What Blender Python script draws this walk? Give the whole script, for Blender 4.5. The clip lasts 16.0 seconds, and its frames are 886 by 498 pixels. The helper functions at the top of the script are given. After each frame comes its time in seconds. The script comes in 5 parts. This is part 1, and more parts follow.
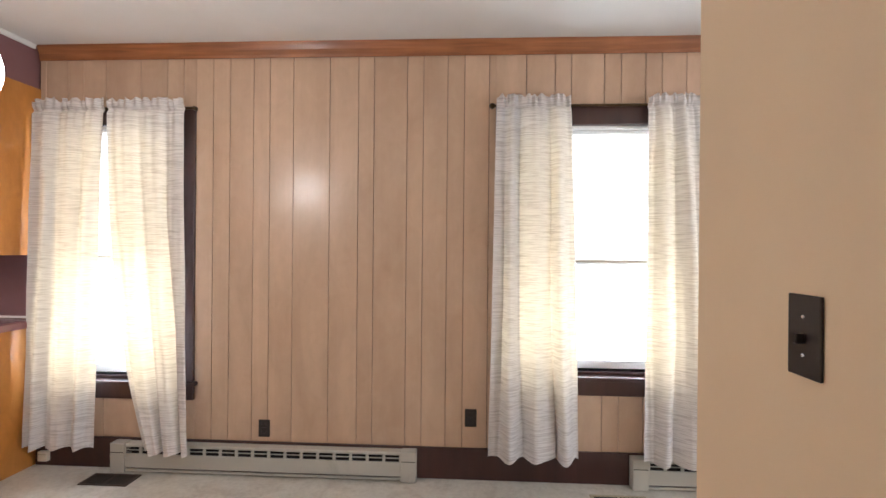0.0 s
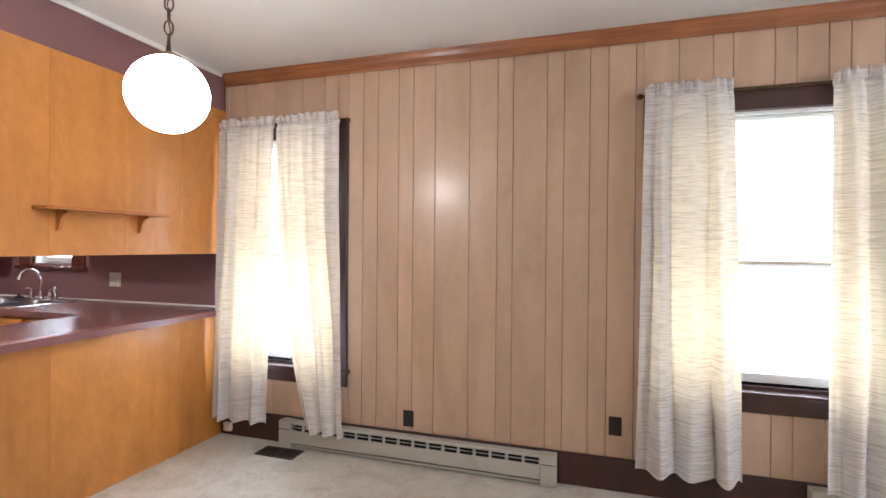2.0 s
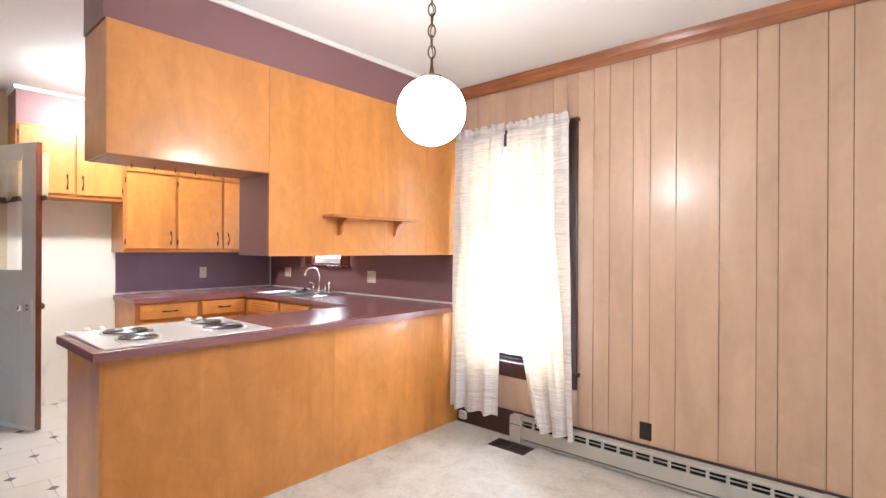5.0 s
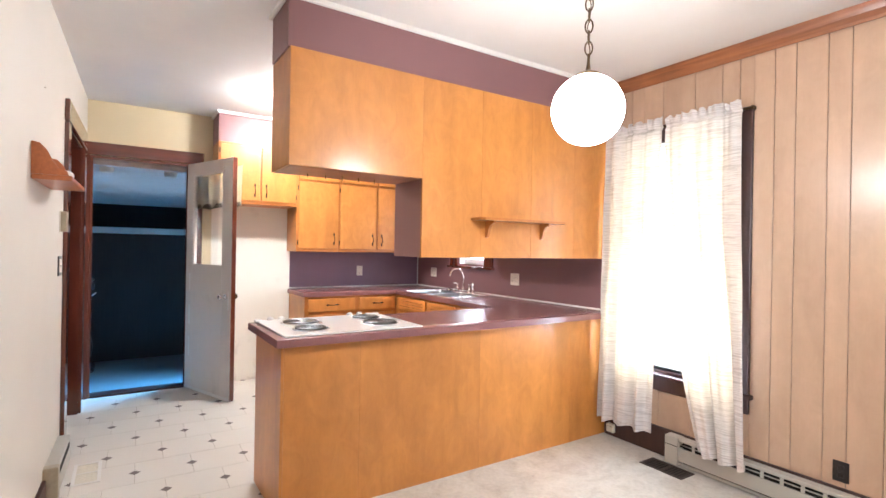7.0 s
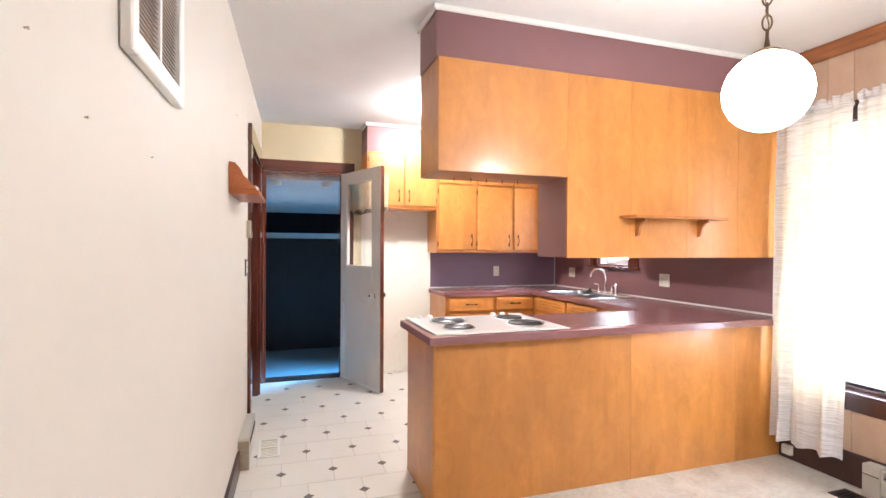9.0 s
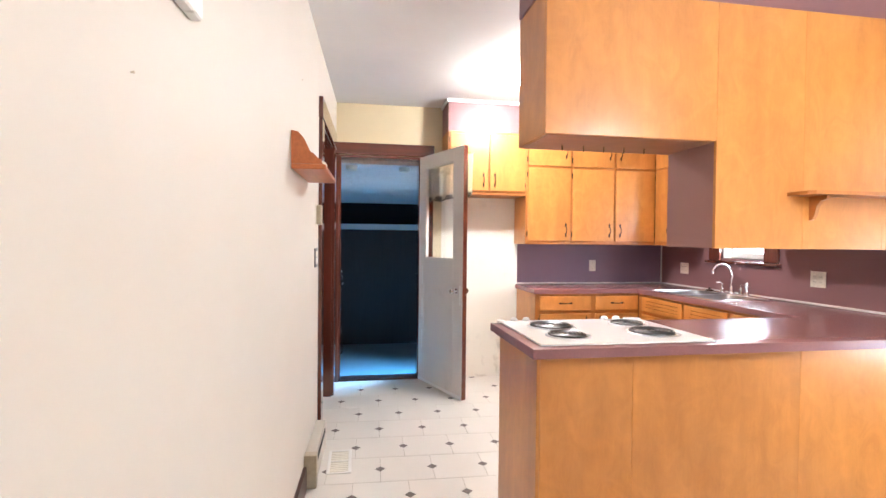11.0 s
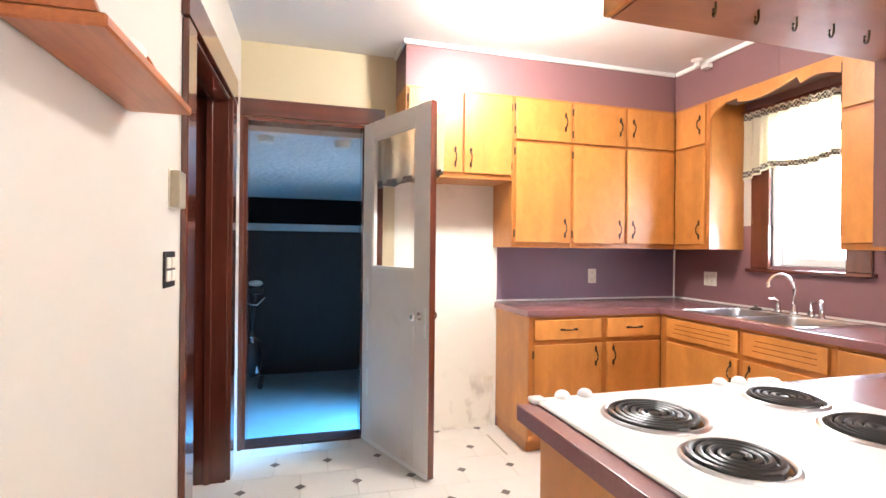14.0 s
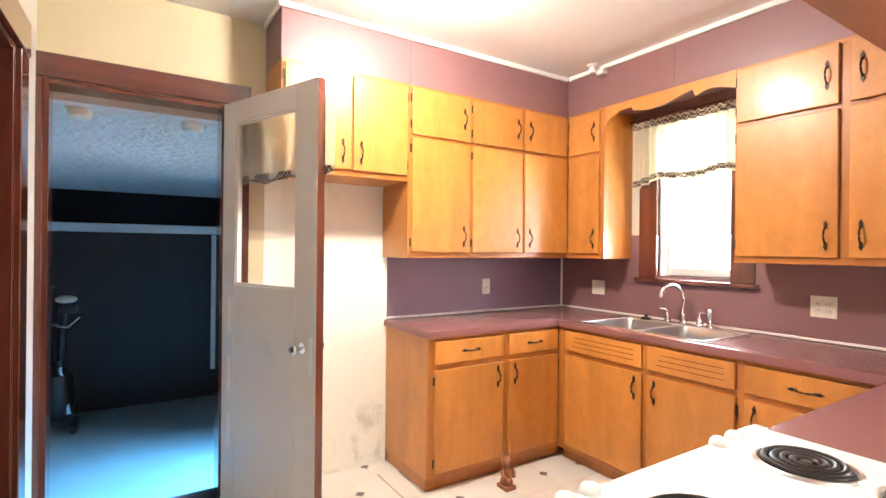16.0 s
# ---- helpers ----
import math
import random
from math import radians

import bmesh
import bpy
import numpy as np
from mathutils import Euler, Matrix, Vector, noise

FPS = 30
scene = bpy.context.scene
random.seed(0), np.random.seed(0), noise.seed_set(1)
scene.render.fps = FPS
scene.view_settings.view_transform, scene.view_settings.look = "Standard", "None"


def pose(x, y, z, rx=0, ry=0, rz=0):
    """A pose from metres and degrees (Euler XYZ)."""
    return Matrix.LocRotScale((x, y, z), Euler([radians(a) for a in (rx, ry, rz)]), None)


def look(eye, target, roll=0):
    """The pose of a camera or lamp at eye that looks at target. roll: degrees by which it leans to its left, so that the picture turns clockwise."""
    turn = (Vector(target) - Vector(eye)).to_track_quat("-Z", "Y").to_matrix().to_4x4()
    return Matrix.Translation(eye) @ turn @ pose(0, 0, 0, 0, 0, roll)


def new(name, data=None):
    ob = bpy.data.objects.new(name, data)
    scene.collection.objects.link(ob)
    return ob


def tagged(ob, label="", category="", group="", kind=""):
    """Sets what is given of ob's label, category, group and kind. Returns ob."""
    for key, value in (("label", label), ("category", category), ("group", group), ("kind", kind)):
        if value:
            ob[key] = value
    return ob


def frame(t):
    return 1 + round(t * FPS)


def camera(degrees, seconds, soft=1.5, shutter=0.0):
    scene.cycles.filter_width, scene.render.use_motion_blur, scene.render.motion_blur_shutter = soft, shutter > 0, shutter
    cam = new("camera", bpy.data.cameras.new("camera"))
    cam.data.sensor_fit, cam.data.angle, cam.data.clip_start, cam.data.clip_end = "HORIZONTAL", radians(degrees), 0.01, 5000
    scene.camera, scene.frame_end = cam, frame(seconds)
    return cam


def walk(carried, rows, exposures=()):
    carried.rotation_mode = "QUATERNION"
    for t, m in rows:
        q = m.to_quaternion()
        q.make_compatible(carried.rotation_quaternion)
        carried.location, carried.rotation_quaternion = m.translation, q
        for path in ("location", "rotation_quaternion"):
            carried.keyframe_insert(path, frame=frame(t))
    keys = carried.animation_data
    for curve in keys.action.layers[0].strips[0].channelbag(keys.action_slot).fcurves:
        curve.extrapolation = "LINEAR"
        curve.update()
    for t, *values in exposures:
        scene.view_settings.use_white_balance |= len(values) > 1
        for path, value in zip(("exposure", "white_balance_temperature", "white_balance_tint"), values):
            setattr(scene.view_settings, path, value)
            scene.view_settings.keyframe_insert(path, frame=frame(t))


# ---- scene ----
cam = camera(83.5, 16.0)
PATH = [
    (0, (0.168, 0.074, 1.377), (0.055, 2.07, 1.375), 0.5),
    (0.5, (0.151, 0.074, 1.388), (-0.06, 2.063, 1.376), 0.5),
    (1, (0.131, 0.074, 1.367), (-0.204, 2.045, 1.366), 0.5),
    (1.5, (0.106, 0.069, 1.371), (-0.364, 2.013, 1.367), 0.5),
    (2, (0.081, 0.058, 1.377), (-0.521, 1.965, 1.369), 0.5),
    (2.5, (0.067, 0.054, 1.371), (-0.666, 1.914, 1.365), 0.5),
    (3, (0.046, 0.044, 1.371), (-0.809, 1.852, 1.365), 0.5),
    (3.5, (0.029, 0.033, 1.366), (-0.953, 1.776, 1.363), 0.5),
    (4, (0.007, 0.014, 1.365), (-1.089, 1.686, 1.363), 0.5),
    (4.5, (-0.019, -0.002, 1.365), (-1.226, 1.593, 1.362), 0.5),
    (5, (-0.041, -0.015, 1.36), (-1.357, 1.491, 1.36), 0.3),
    (7.3, (-0.092, -0.068, 1.367), (-1.807, 0.962, 1.364), 0.7),
    (7.5, (-0.099, -0.082, 1.368), (-1.837, 0.907, 1.363), 0.4),
    (8, (-0.106, -0.104, 1.369), (-1.908, 0.763, 1.365), 0.4),
    (8.5, (-0.114, -0.127, 1.369), (-1.97, 0.618, 1.366), 0.4),
    (9, (-0.114, -0.139, 1.37), (-2.012, 0.49, 1.364), 0.3),
    (9.5, (-0.145, -0.149, 1.359), (-2.082, 0.349, 1.352), 0.3),
    (9.7, (-0.175, -0.145, 1.349), (-2.127, 0.292, 1.345), 0.3),
    (11.8, (-1.037, -0.048, 1.332), (-3.011, 0.273, 1.307), 0.6),
    (12, (-1.125, -0.038, 1.331), (-3.099, 0.283, 1.315), 0.6),
    (12.5, (-1.349, -0.032, 1.326), (-3.324, 0.287, 1.312), 0.6),
    (13, (-1.585, -0.018, 1.333), (-3.558, 0.311, 1.32), 0.6),
    (13.5, (-1.797, 0.01, 1.334), (-3.751, 0.435, 1.324), 0.5),
    (14, (-2.004, 0.054, 1.302), (-3.923, 0.616, 1.3), 0.6),
    (14.5, (-2.145, 0.074, 1.325), (-4.012, 0.791, 1.326), 0.6),
    (15, (-2.312, 0.061, 1.354), (-4.108, 0.94, 1.346), 0.7),
    (15.5, (-2.443, 0.052, 1.37), (-4.168, 1.063, 1.365), 0.6),
    (16, (-2.513, 0.046, 1.372), (-4.199, 1.122, 1.371), 0.6),
]
walk(cam, [(t, look(*p)) for t, *p in PATH],
     [(0, -0.02, 5750, 10), (1.5, -0.04, 5700, 10), (3.5, 0.46, 5600, 10), (5, 0.70, 5600, 10), (7.5, 0.78, 5650, 10), (9.5, 0.92, 5650, 10), (12, 0.96, 5700, 10), (14, 1.04, 5850, 10), (16, 1.12, 6350, 10)])

# ---- world and light ----
world = bpy.data.worlds.new("sky")
scene.world = world
world.use_nodes = True
wn = world.node_tree
sky = wn.nodes.new("ShaderNodeTexSky")
sky.sky_type, sky.sun_disc = "NISHITA", False
sky.sun_elevation, sky.sun_rotation = radians(38), radians(20)
wn.links.new(sky.outputs[0], wn.nodes["Background"].inputs[0])
wn.nodes["Background"].inputs[1].default_value = 0.12


def area(name, eye, target, sx, sy, watts, color):
    data = bpy.data.lights.new(name, "AREA")
    data.shape, data.size, data.size_y, data.energy, data.color = "RECTANGLE", sx, sy, watts, color
    ob = new(name, data)
    ob.matrix_world = look(eye, target)
    return ob


DAY = (0.90, 0.95, 1.0)
area("daylight_dining", (-2.02, 3.30, 1.34), (-2.02, 0.0, 1.2), 0.78, 1.5, 46, DAY)
area("daylight_living", (0.92, 3.30, 1.38), (0.92, 0.0, 1.2), 1.0, 1.46, 42, DAY)
area("daylight_kitchen", (-4.30, 3.30, 1.75), (-4.30, 0.0, 1.2), 0.5, 1.0, 36, DAY)
area("daylight_back_room", (-6.3, 1.56, 0.9), (-6.2, 0.3, -0.36), 0.9, 1.3, 60, (0.13, 0.52, 1.0)).data.spread = radians(85)
# unseen fill lamp, added to brighten the rooms from the east
area("fill_living_east", (3.3, 1.0, 1.5), (0.0, 1.0, 1.2), 1.2, 1.4, 17, DAY)

# ---- geometry helpers ----
ORG = {}


def box(bm, x0, x1, y0, y1, z0, z1, bevel=0.0, seg=1):
    m = Matrix.LocRotScale(((x0 + x1) / 2, (y0 + y1) / 2, (z0 + z1) / 2), None, (abs(x1 - x0), abs(y1 - y0), abs(z1 - z0)))
    vs = bmesh.ops.create_cube(bm, size=1, matrix=m)["verts"]
    if bevel:
        es = list({e for v in vs for e in v.link_edges})
        bmesh.ops.bevel(bm, geom=es, offset=bevel, segments=seg, affect="EDGES", profile=0.6)
    return bm


def cyl(bm, p, q, r0, r1=None, n=16, caps=True):
    """A round bar from p to q."""
    p, q = Vector(p), Vector(q)
    d = q - p
    m = Matrix.Translation((p + q) / 2) @ d.to_track_quat("Z", "Y").to_matrix().to_4x4()
    bmesh.ops.create_cone(bm, cap_ends=caps, segments=n, radius1=r0, radius2=r0 if r1 is None else r1, depth=d.length, matrix=m)
    return bm


def ball(bm, c, r, sx=1, sy=1, sz=1, u=20, v=14):
    bmesh.ops.create_uvsphere(bm, u_segments=u, v_segments=v, radius=1, matrix=Matrix.LocRotScale(c, None, (r * sx, r * sy, r * sz)))
    return bm


def tube(bm, pts, r, n=10, closed=False):
    """A round bar along points."""
    pts = [Vector(p) for p in pts]
    rings, k = [], len(pts)
    for i, p in enumerate(pts):
        a = pts[(i - 1) % k] if closed or i > 0 else p
        b = pts[(i + 1) % k] if closed or i < k - 1 else p
        q = (b - a).normalized().to_track_quat("Z", "Y")
        rings.append([bm.verts.new(p + q @ Vector((r * math.cos(2 * math.pi * j / n), r * math.sin(2 * math.pi * j / n), 0))) for j in range(n)])
    for i in range(k if closed else k - 1):
        a, b = rings[i], rings[(i + 1) % k]
        for j in range(n):
            bm.faces.new((a[j], a[(j + 1) % n], b[(j + 1) % n], b[j]))
    if not closed:
        bm.faces.new(rings[0][::-1])
        bm.faces.new(rings[-1])
    return bm


def turned(bm, c, profile, n=32, caps=True):
    """A turned shape round the vertical through c, from (radius, height) pairs."""
    rings = []
    for r, h in profile:
        rings.append([bm.verts.new((c[0] + r * math.cos(2 * math.pi * j / n), c[1] + r * math.sin(2 * math.pi * j / n), c[2] + h)) for j in range(n)])
    for a, b in zip(rings, rings[1:]):
        for j in range(n):
            bm.faces.new((a[j], a[(j + 1) % n], b[(j + 1) % n], b[j]))
    if caps:
        bm.faces.new(rings[0][::-1])
        bm.faces.new(rings[-1])
    return bm


def prism(bm, outline, m0, m1):
    """A solid with the given outline, from the pose m0 to the pose m1."""
    a = [bm.verts.new(m0 @ Vector((u, v, 0))) for u, v in outline]
    b = [bm.verts.new(m1 @ Vector((u, v, 0))) for u, v in outline]
    n = len(a)
    bm.faces.new(a[::-1])
    bm.faces.new(b)
    for i in range(n):
        bm.faces.new((a[i], a[(i + 1) % n], b[(i + 1) % n], b[i]))
    bmesh.ops.recalc_face_normals(bm, faces=bm.faces)
    return bm


def mesh_of(name, bm, material, smooth=False):
    data = bpy.data.meshes.new(name)
    bmesh.ops.recalc_face_normals(bm, faces=bm.faces)
    bm.to_mesh(data)
    bm.free()
    if smooth:
        for p in data.polygons:
            p.use_smooth = True
        data.set_sharp_from_angle(angle=radians(35))
    data.materials.append(material)
    return data


def thing(name, label, category, at=(0, 0, 0), group="", turn=0.0):
    """An Empty at the base of a thing that has parts."""
    ob = new(name)
    ob.empty_display_size = 0.05
    ob.location, ob.rotation_euler = at, (0, 0, radians(turn))
    ORG[ob] = Vector(at) if not turn else Vector((0, 0, 0))
    return tagged(ob, label, category, group)


def part(name, bm, material, parent, label="", smooth=False):
    """One mesh under a thing or a part; its geometry is given in the world, or in the frame of a turned thing."""
    org = ORG[parent]
    bmesh.ops.translate(bm, verts=bm.verts, vec=-org)
    ob = new(name, mesh_of(name, bm, material, smooth))
    ob.parent = parent
    ORG[ob] = org
    return tagged(ob, label)


def shared(name, data, parent, m, label=""):
    """A part that shares its mesh with others, at the pose m."""
    ob = new(name, data)
    ob.parent = parent
    org = ORG[parent]
    ob.matrix_basis = Matrix.Translation(-org) @ m
    ORG[ob] = org
    return tagged(ob, label)


def single(name, bm, material, label, category="", kind="", group="", smooth=False):
    ob = new(name, mesh_of(name, bm, material, smooth))
    ORG[ob] = Vector((0, 0, 0))
    return tagged(ob, label, category, group, kind)


# ---- materials ----
def nodes_of(name):
    m = bpy.data.materials.new(name)
    m.use_nodes = True
    return m, m.node_tree, m.node_tree.nodes["Principled BSDF"]


def coords(nt, scale):
    tc, mp = nt.nodes.new("ShaderNodeTexCoord"), nt.nodes.new("ShaderNodeMapping")
    mp.inputs["Scale"].default_value = scale
    nt.links.new(tc.outputs["Object"], mp.inputs[0])
    return mp.outputs[0]


def noise_tex(nt, vec, scale, detail=4, rough=0.55, dist=0.0):
    n = nt.nodes.new("ShaderNodeTexNoise")
    n.inputs["Scale"].default_value, n.inputs["Detail"].default_value = scale, detail
    n.inputs["Roughness"].default_value, n.inputs["Distortion"].default_value = rough, dist
    nt.links.new(vec, n.inputs["Vector"])
    return n.outputs[0]


def ramp(nt, fac, stops):
    r = nt.nodes.new("ShaderNodeValToRGB")
    while len(r.color_ramp.elements) < len(stops):
        r.color_ramp.elements.new(0.5)
    for e, (p, c) in zip(r.color_ramp.elements, stops):
        e.position, e.color = p, (*c, 1) if len(c) == 3 else c
    nt.links.new(fac, r.inputs[0])
    return r.outputs[0]


def mix(nt, fac, a, b, mode="MIX"):
    n = nt.nodes.new("ShaderNodeMix")
    n.data_type, n.blend_type = "RGBA", mode
    for sock, val in ((n.inputs[0], fac), (n.inputs[6], a), (n.inputs[7], b)):
        if isinstance(val, (int, float)):
            sock.default_value = val
        elif isinstance(val, tuple):
            sock.default_value = (*val, 1)
        else:
            nt.links.new(val, sock)
    return n.outputs[2]


def bump(nt, bsdf, height, strength, dist=0.002):
    b = nt.nodes.new("ShaderNodeBump")
    b.inputs["Strength"].default_value, b.inputs["Distance"].default_value = strength, dist
    nt.links.new(height, b.inputs["Height"])
    nt.links.new(b.outputs[0], bsdf.inputs["Normal"])


def scaled(c, k):
    return tuple(min(1.0, v * k) for v in c)


def rand_of(nt):
    return nt.nodes.new("ShaderNodeObjectInfo").outputs["Random"]


def wood(name, col, dark=0.72, grain=(22, 22, 1.2), rough=0.35, blotch=0.12, vary=0.0, bump_s=0.08, coat=0.0, streaks=0.5, swirl=0.5, fleck=0.0):
    """Varnished timber or veneer: long grain, broad blotches, small flecks, and a difference from piece to piece."""
    m, nt, b = nodes_of(name)
    rnd = rand_of(nt)

    def shifted(scale):
        v = nt.nodes.new("ShaderNodeVectorMath")
        v.operation = "MULTIPLY_ADD"
        v.inputs[0].default_value, v.inputs[1].default_value = (5.3, 3.7, 8.9), (0, 0, 0)
        nt.links.new(rnd, v.inputs[1])
        nt.links.new(coords(nt, scale), v.inputs[2])
        return v.outputs[0]

    g = noise_tex(nt, shifted(grain), 3.0, 3, 0.5, swirl)
    big = noise_tex(nt, shifted((2.5, 2.5, 0.7)), 1.6, 3, 0.5, 0.9)
    a = (1 - dark) * streaks
    c = mix(nt, g, scaled(col, 1 - 1.6 * a), scaled(col, 1 + 1.3 * a))
    w = blotch * 2
    c = mix(nt, 1.0, c, mix(nt, big, (1 - w, 1 - w * 1.15, 1 - w * 1.3), (1 + w * 0.8, 1 + w * 0.8, 1 + w * 0.8)), "MULTIPLY")
    if fleck:
        fine = ramp(nt, noise_tex(nt, shifted((26, 26, 5)), 4.0, 4, 0.6, 0.4), [(0.34, (1 - fleck * 0.35, 1 - fleck * 0.4, 1 - fleck * 0.5)), (0.66, (1.0, 1.0, 1.0))])
        mottle = ramp(nt, noise_tex(nt, shifted((3, 3, 2.2)), 3.2, 5, 0.6, 1.2), [(0.32, (1 - fleck * 0.9, 1 - fleck * 1.1, 1 - fleck * 1.4)), (0.68, (1 + fleck * 0.3,) * 3)])
        c = mix(nt, 1.0, mix(nt, 1.0, c, fine, "MULTIPLY"), mottle, "MULTIPLY")
    if vary:
        c = mix(nt, 1.0, c, mix(nt, rnd, (1 - vary, 1 - vary * 1.1, 1 - vary * 1.2), (1 + vary * 0.5, 1 + vary * 0.5, 1 + vary * 0.5)), "MULTIPLY")
    nt.links.new(c, b.inputs["Base Color"])
    b.inputs["Roughness"].default_value = rough
    b.inputs["Coat Weight"].default_value, b.inputs["Coat Roughness"].default_value = coat, 0.07 if coat > 0.5 else 0.15
    bump(nt, b, g, bump_s, 0.001)
    return m


def paint(name, col, rough=0.5, spots=0.05, bump_s=0.1, grain=60, stain=0.0, stain_col=(0.3, 0.22, 0.14), relief=0.0015):
    """Painted plaster or board with roller texture, faint unevenness and, where asked, stains."""
    m, nt, b = nodes_of(name)
    v = coords(nt, (1, 1, 1))
    big, fine = noise_tex(nt, v, 1.3, 4, 0.6), noise_tex(nt, v, grain, 3, 0.6)
    c = ramp(nt, big, [(0.3, scaled(col, 1 - spots)), (0.7, scaled(col, 1 + spots * 0.6))])
    if stain:
        s = ramp(nt, noise_tex(nt, v, 3.1, 6, 0.7, 0.5), [(0.60, (0, 0, 0)), (0.78, (stain,) * 3)])
        c = mix(nt, s, c, stain_col)
    nt.links.new(c, b.inputs["Base Color"])
    b.inputs["Roughness"].default_value = rough
    bump(nt, b, fine, bump_s, relief)
    return m


def plain(name, col, rough=0.4, metal=0.0, spots=0.08, grain=40, bump_s=0.03):
    m, nt, b = nodes_of(name)
    f = noise_tex(nt, coords(nt, (1, 1, 1)), grain, 3)
    nt.links.new(ramp(nt, f, [(0.3, scaled(col, 1 - spots)), (0.7, scaled(col, 1 + spots))]), b.inputs["Base Color"])
    b.inputs["Roughness"].default_value, b.inputs["Metallic"].default_value = rough, metal
    bump(nt, b, f, bump_s, 0.001)
    return m


def glow(name, col, strength):
    m, nt, b = nodes_of(name)
    b.inputs["Base Color"].default_value = (0.9, 0.88, 0.82, 1)
    b.inputs["Emission Color"].default_value, b.inputs["Emission Strength"].default_value = (*col, 1), strength
    b.inputs["Roughness"].default_value = 0.25
    return m


def cloth(name, col, line, stripes=True, see=0.075, tint_by=(1.0, 0.86, 0.60)):
    """Thin woven curtain cloth that lets light through, with irregular cross threads."""
    m, nt, b = nodes_of(name)
    out = nt.nodes["Material Output"]
    v = coords(nt, (4.5, 4.5, 130))
    n1 = noise_tex(nt, v, 1.6, 5, 0.65)
    weave = noise_tex(nt, coords(nt, (400, 400, 400)), 2, 2)
    c = ramp(nt, n1, [(0.40, line), (0.53, col), (1, scaled(col, 1.05))]) if stripes else ramp(nt, n1, [(0.2, scaled(col, 0.9)), (0.8, col)])
    nt.links.new(c, b.inputs["Base Color"])
    b.inputs["Roughness"].default_value = 0.9
    tr, mx = nt.nodes.new("ShaderNodeBsdfTranslucent"), nt.nodes.new("ShaderNodeMixShader")
    tint = mix(nt, 1.0, c, tint_by, "MULTIPLY")
    nt.links.new(tint, tr.inputs[0])
    mx.inputs[0].default_value = see
    nt.links.new(b.outputs[0], mx.inputs[1])
    nt.links.new(tr.outputs[0], mx.inputs[2])
    nt.links.new(mx.outputs[0], out.inputs[0])
    bump(nt, b, weave, 0.15, 0.0006)
    return m


def glass(name):
    m, nt, b = nodes_of(name)
    b.inputs["Base Color"].default_value = (0.97, 0.98, 0.98, 1)
    b.inputs["Roughness"].default_value, b.inputs["Transmission Weight"].default_value = 0.02, 1.0
    b.inputs["IOR"].default_value = 1.45
    return m


M_PANEL = wood("panel_veneer", (0.590, 0.412, 0.288), 0.82, (6, 6, 0.45), 0.32, 0.12, 0.10, 0.02, 0.15, 0.3, 0.05, 0.06)
M_CAB = wood("amber_plywood", (0.590, 0.248, 0.054), 0.78, (4, 4, 0.35), 0.38, 0.16, 0.08, 0.02, 0.30, 0.40, 0.6, 0.12)
M_CABFRAME = wood("amber_frame", (0.46, 0.170, 0.034), 0.75, (6, 6, 0.6), 0.38, 0.1, 0.04, 0.04, 0.2, 0.5, 0.5, 0.08)
M_CROWN = wood("oak_crown", (0.34, 0.125, 0.045), 0.5, (0.9, 14, 14), 0.4, 0.12, 0.0, 0.12, 0.15, 0.9)
M_MAHOG = wood("mahogany_trim", (0.115, 0.030, 0.018), 0.55, (7, 7, 0.5), 0.20, 0.15, 0.0, 0.1, 1.0, 0.7)
M_MAHOG_Y = wood("mahogany_head", (0.115, 0.030, 0.018), 0.55, (7, 0.5, 7), 0.20, 0.15, 0.0, 0.1, 1.0, 0.7)
M_MAHOG_X = wood("mahogany_lintel", (0.115, 0.030, 0.018), 0.55, (0.5, 7, 7), 0.20, 0.15, 0.0, 0.1, 1.0, 0.7)
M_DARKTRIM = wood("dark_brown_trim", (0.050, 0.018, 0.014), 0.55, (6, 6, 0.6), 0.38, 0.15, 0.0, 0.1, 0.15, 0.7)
M_SHELF = wood("red_pine", (0.42, 0.125, 0.035), 0.6, (1.5, 20, 20), 0.38, 0.12, 0.0, 0.06, 0.2, 0.6)
# brown that carries the warm bounce light under the hanging cabinet
M_UNDER_BOUNCE = wood("bounce_brown", (0.36, 0.145, 0.075), 0.7, (12, 1.5, 12), 0.34, 0.15, 0.0, 0.04, 0.2, 0.4)
M_PURPLE = paint("plum_paint", (0.22, 0.106, 0.108), 0.42, 0.06, 0.08, 50)
# plum paint made lighter and browner for warm lamp light on it
M_PLUM_WARMLIT = paint("warm_lit_plum_paint", (0.31, 0.155, 0.135), 0.42, 0.06, 0.08, 50)
# plum paint shifted to blue for the window light on it
M_PURPLE_DAYLIT = paint("daylit_plum_paint", (0.190, 0.118, 0.165), 0.38, 0.06, 0.05, 50)
M_LAMINATE = plain("plum_laminate", (0.235, 0.105, 0.105), 0.26, 0.0, 0.06, 120, 0.02)
M_TAN = paint("tan_paint", (0.72, 0.545, 0.36), 0.6, 0.05, 0.12, 70)
M_CREAM = paint("cream_paint", (0.59, 0.54, 0.47), 0.6, 0.03, 0.12, 70)
M_YELLOW = paint("yellow_cream_paint", (0.64, 0.54, 0.35), 0.6, 0.04, 0.12, 70)
M_ALCOVE = paint("scuffed_cream_paint", (0.82, 0.785, 0.70), 0.6, 0.04, 0.1, 70, 0.25)
an = M_ALCOVE.node_tree
sep, dirt = an.nodes.new("ShaderNodeSeparateXYZ"), an.nodes.new("ShaderNodeTexNoise")
an.links.new(coords(an, (1, 1, 1)), sep.inputs[0])
dirt.inputs["Scale"].default_value, dirt.inputs["Detail"].default_value, dirt.inputs["Distortion"].default_value = 7.0, 6, 0.8
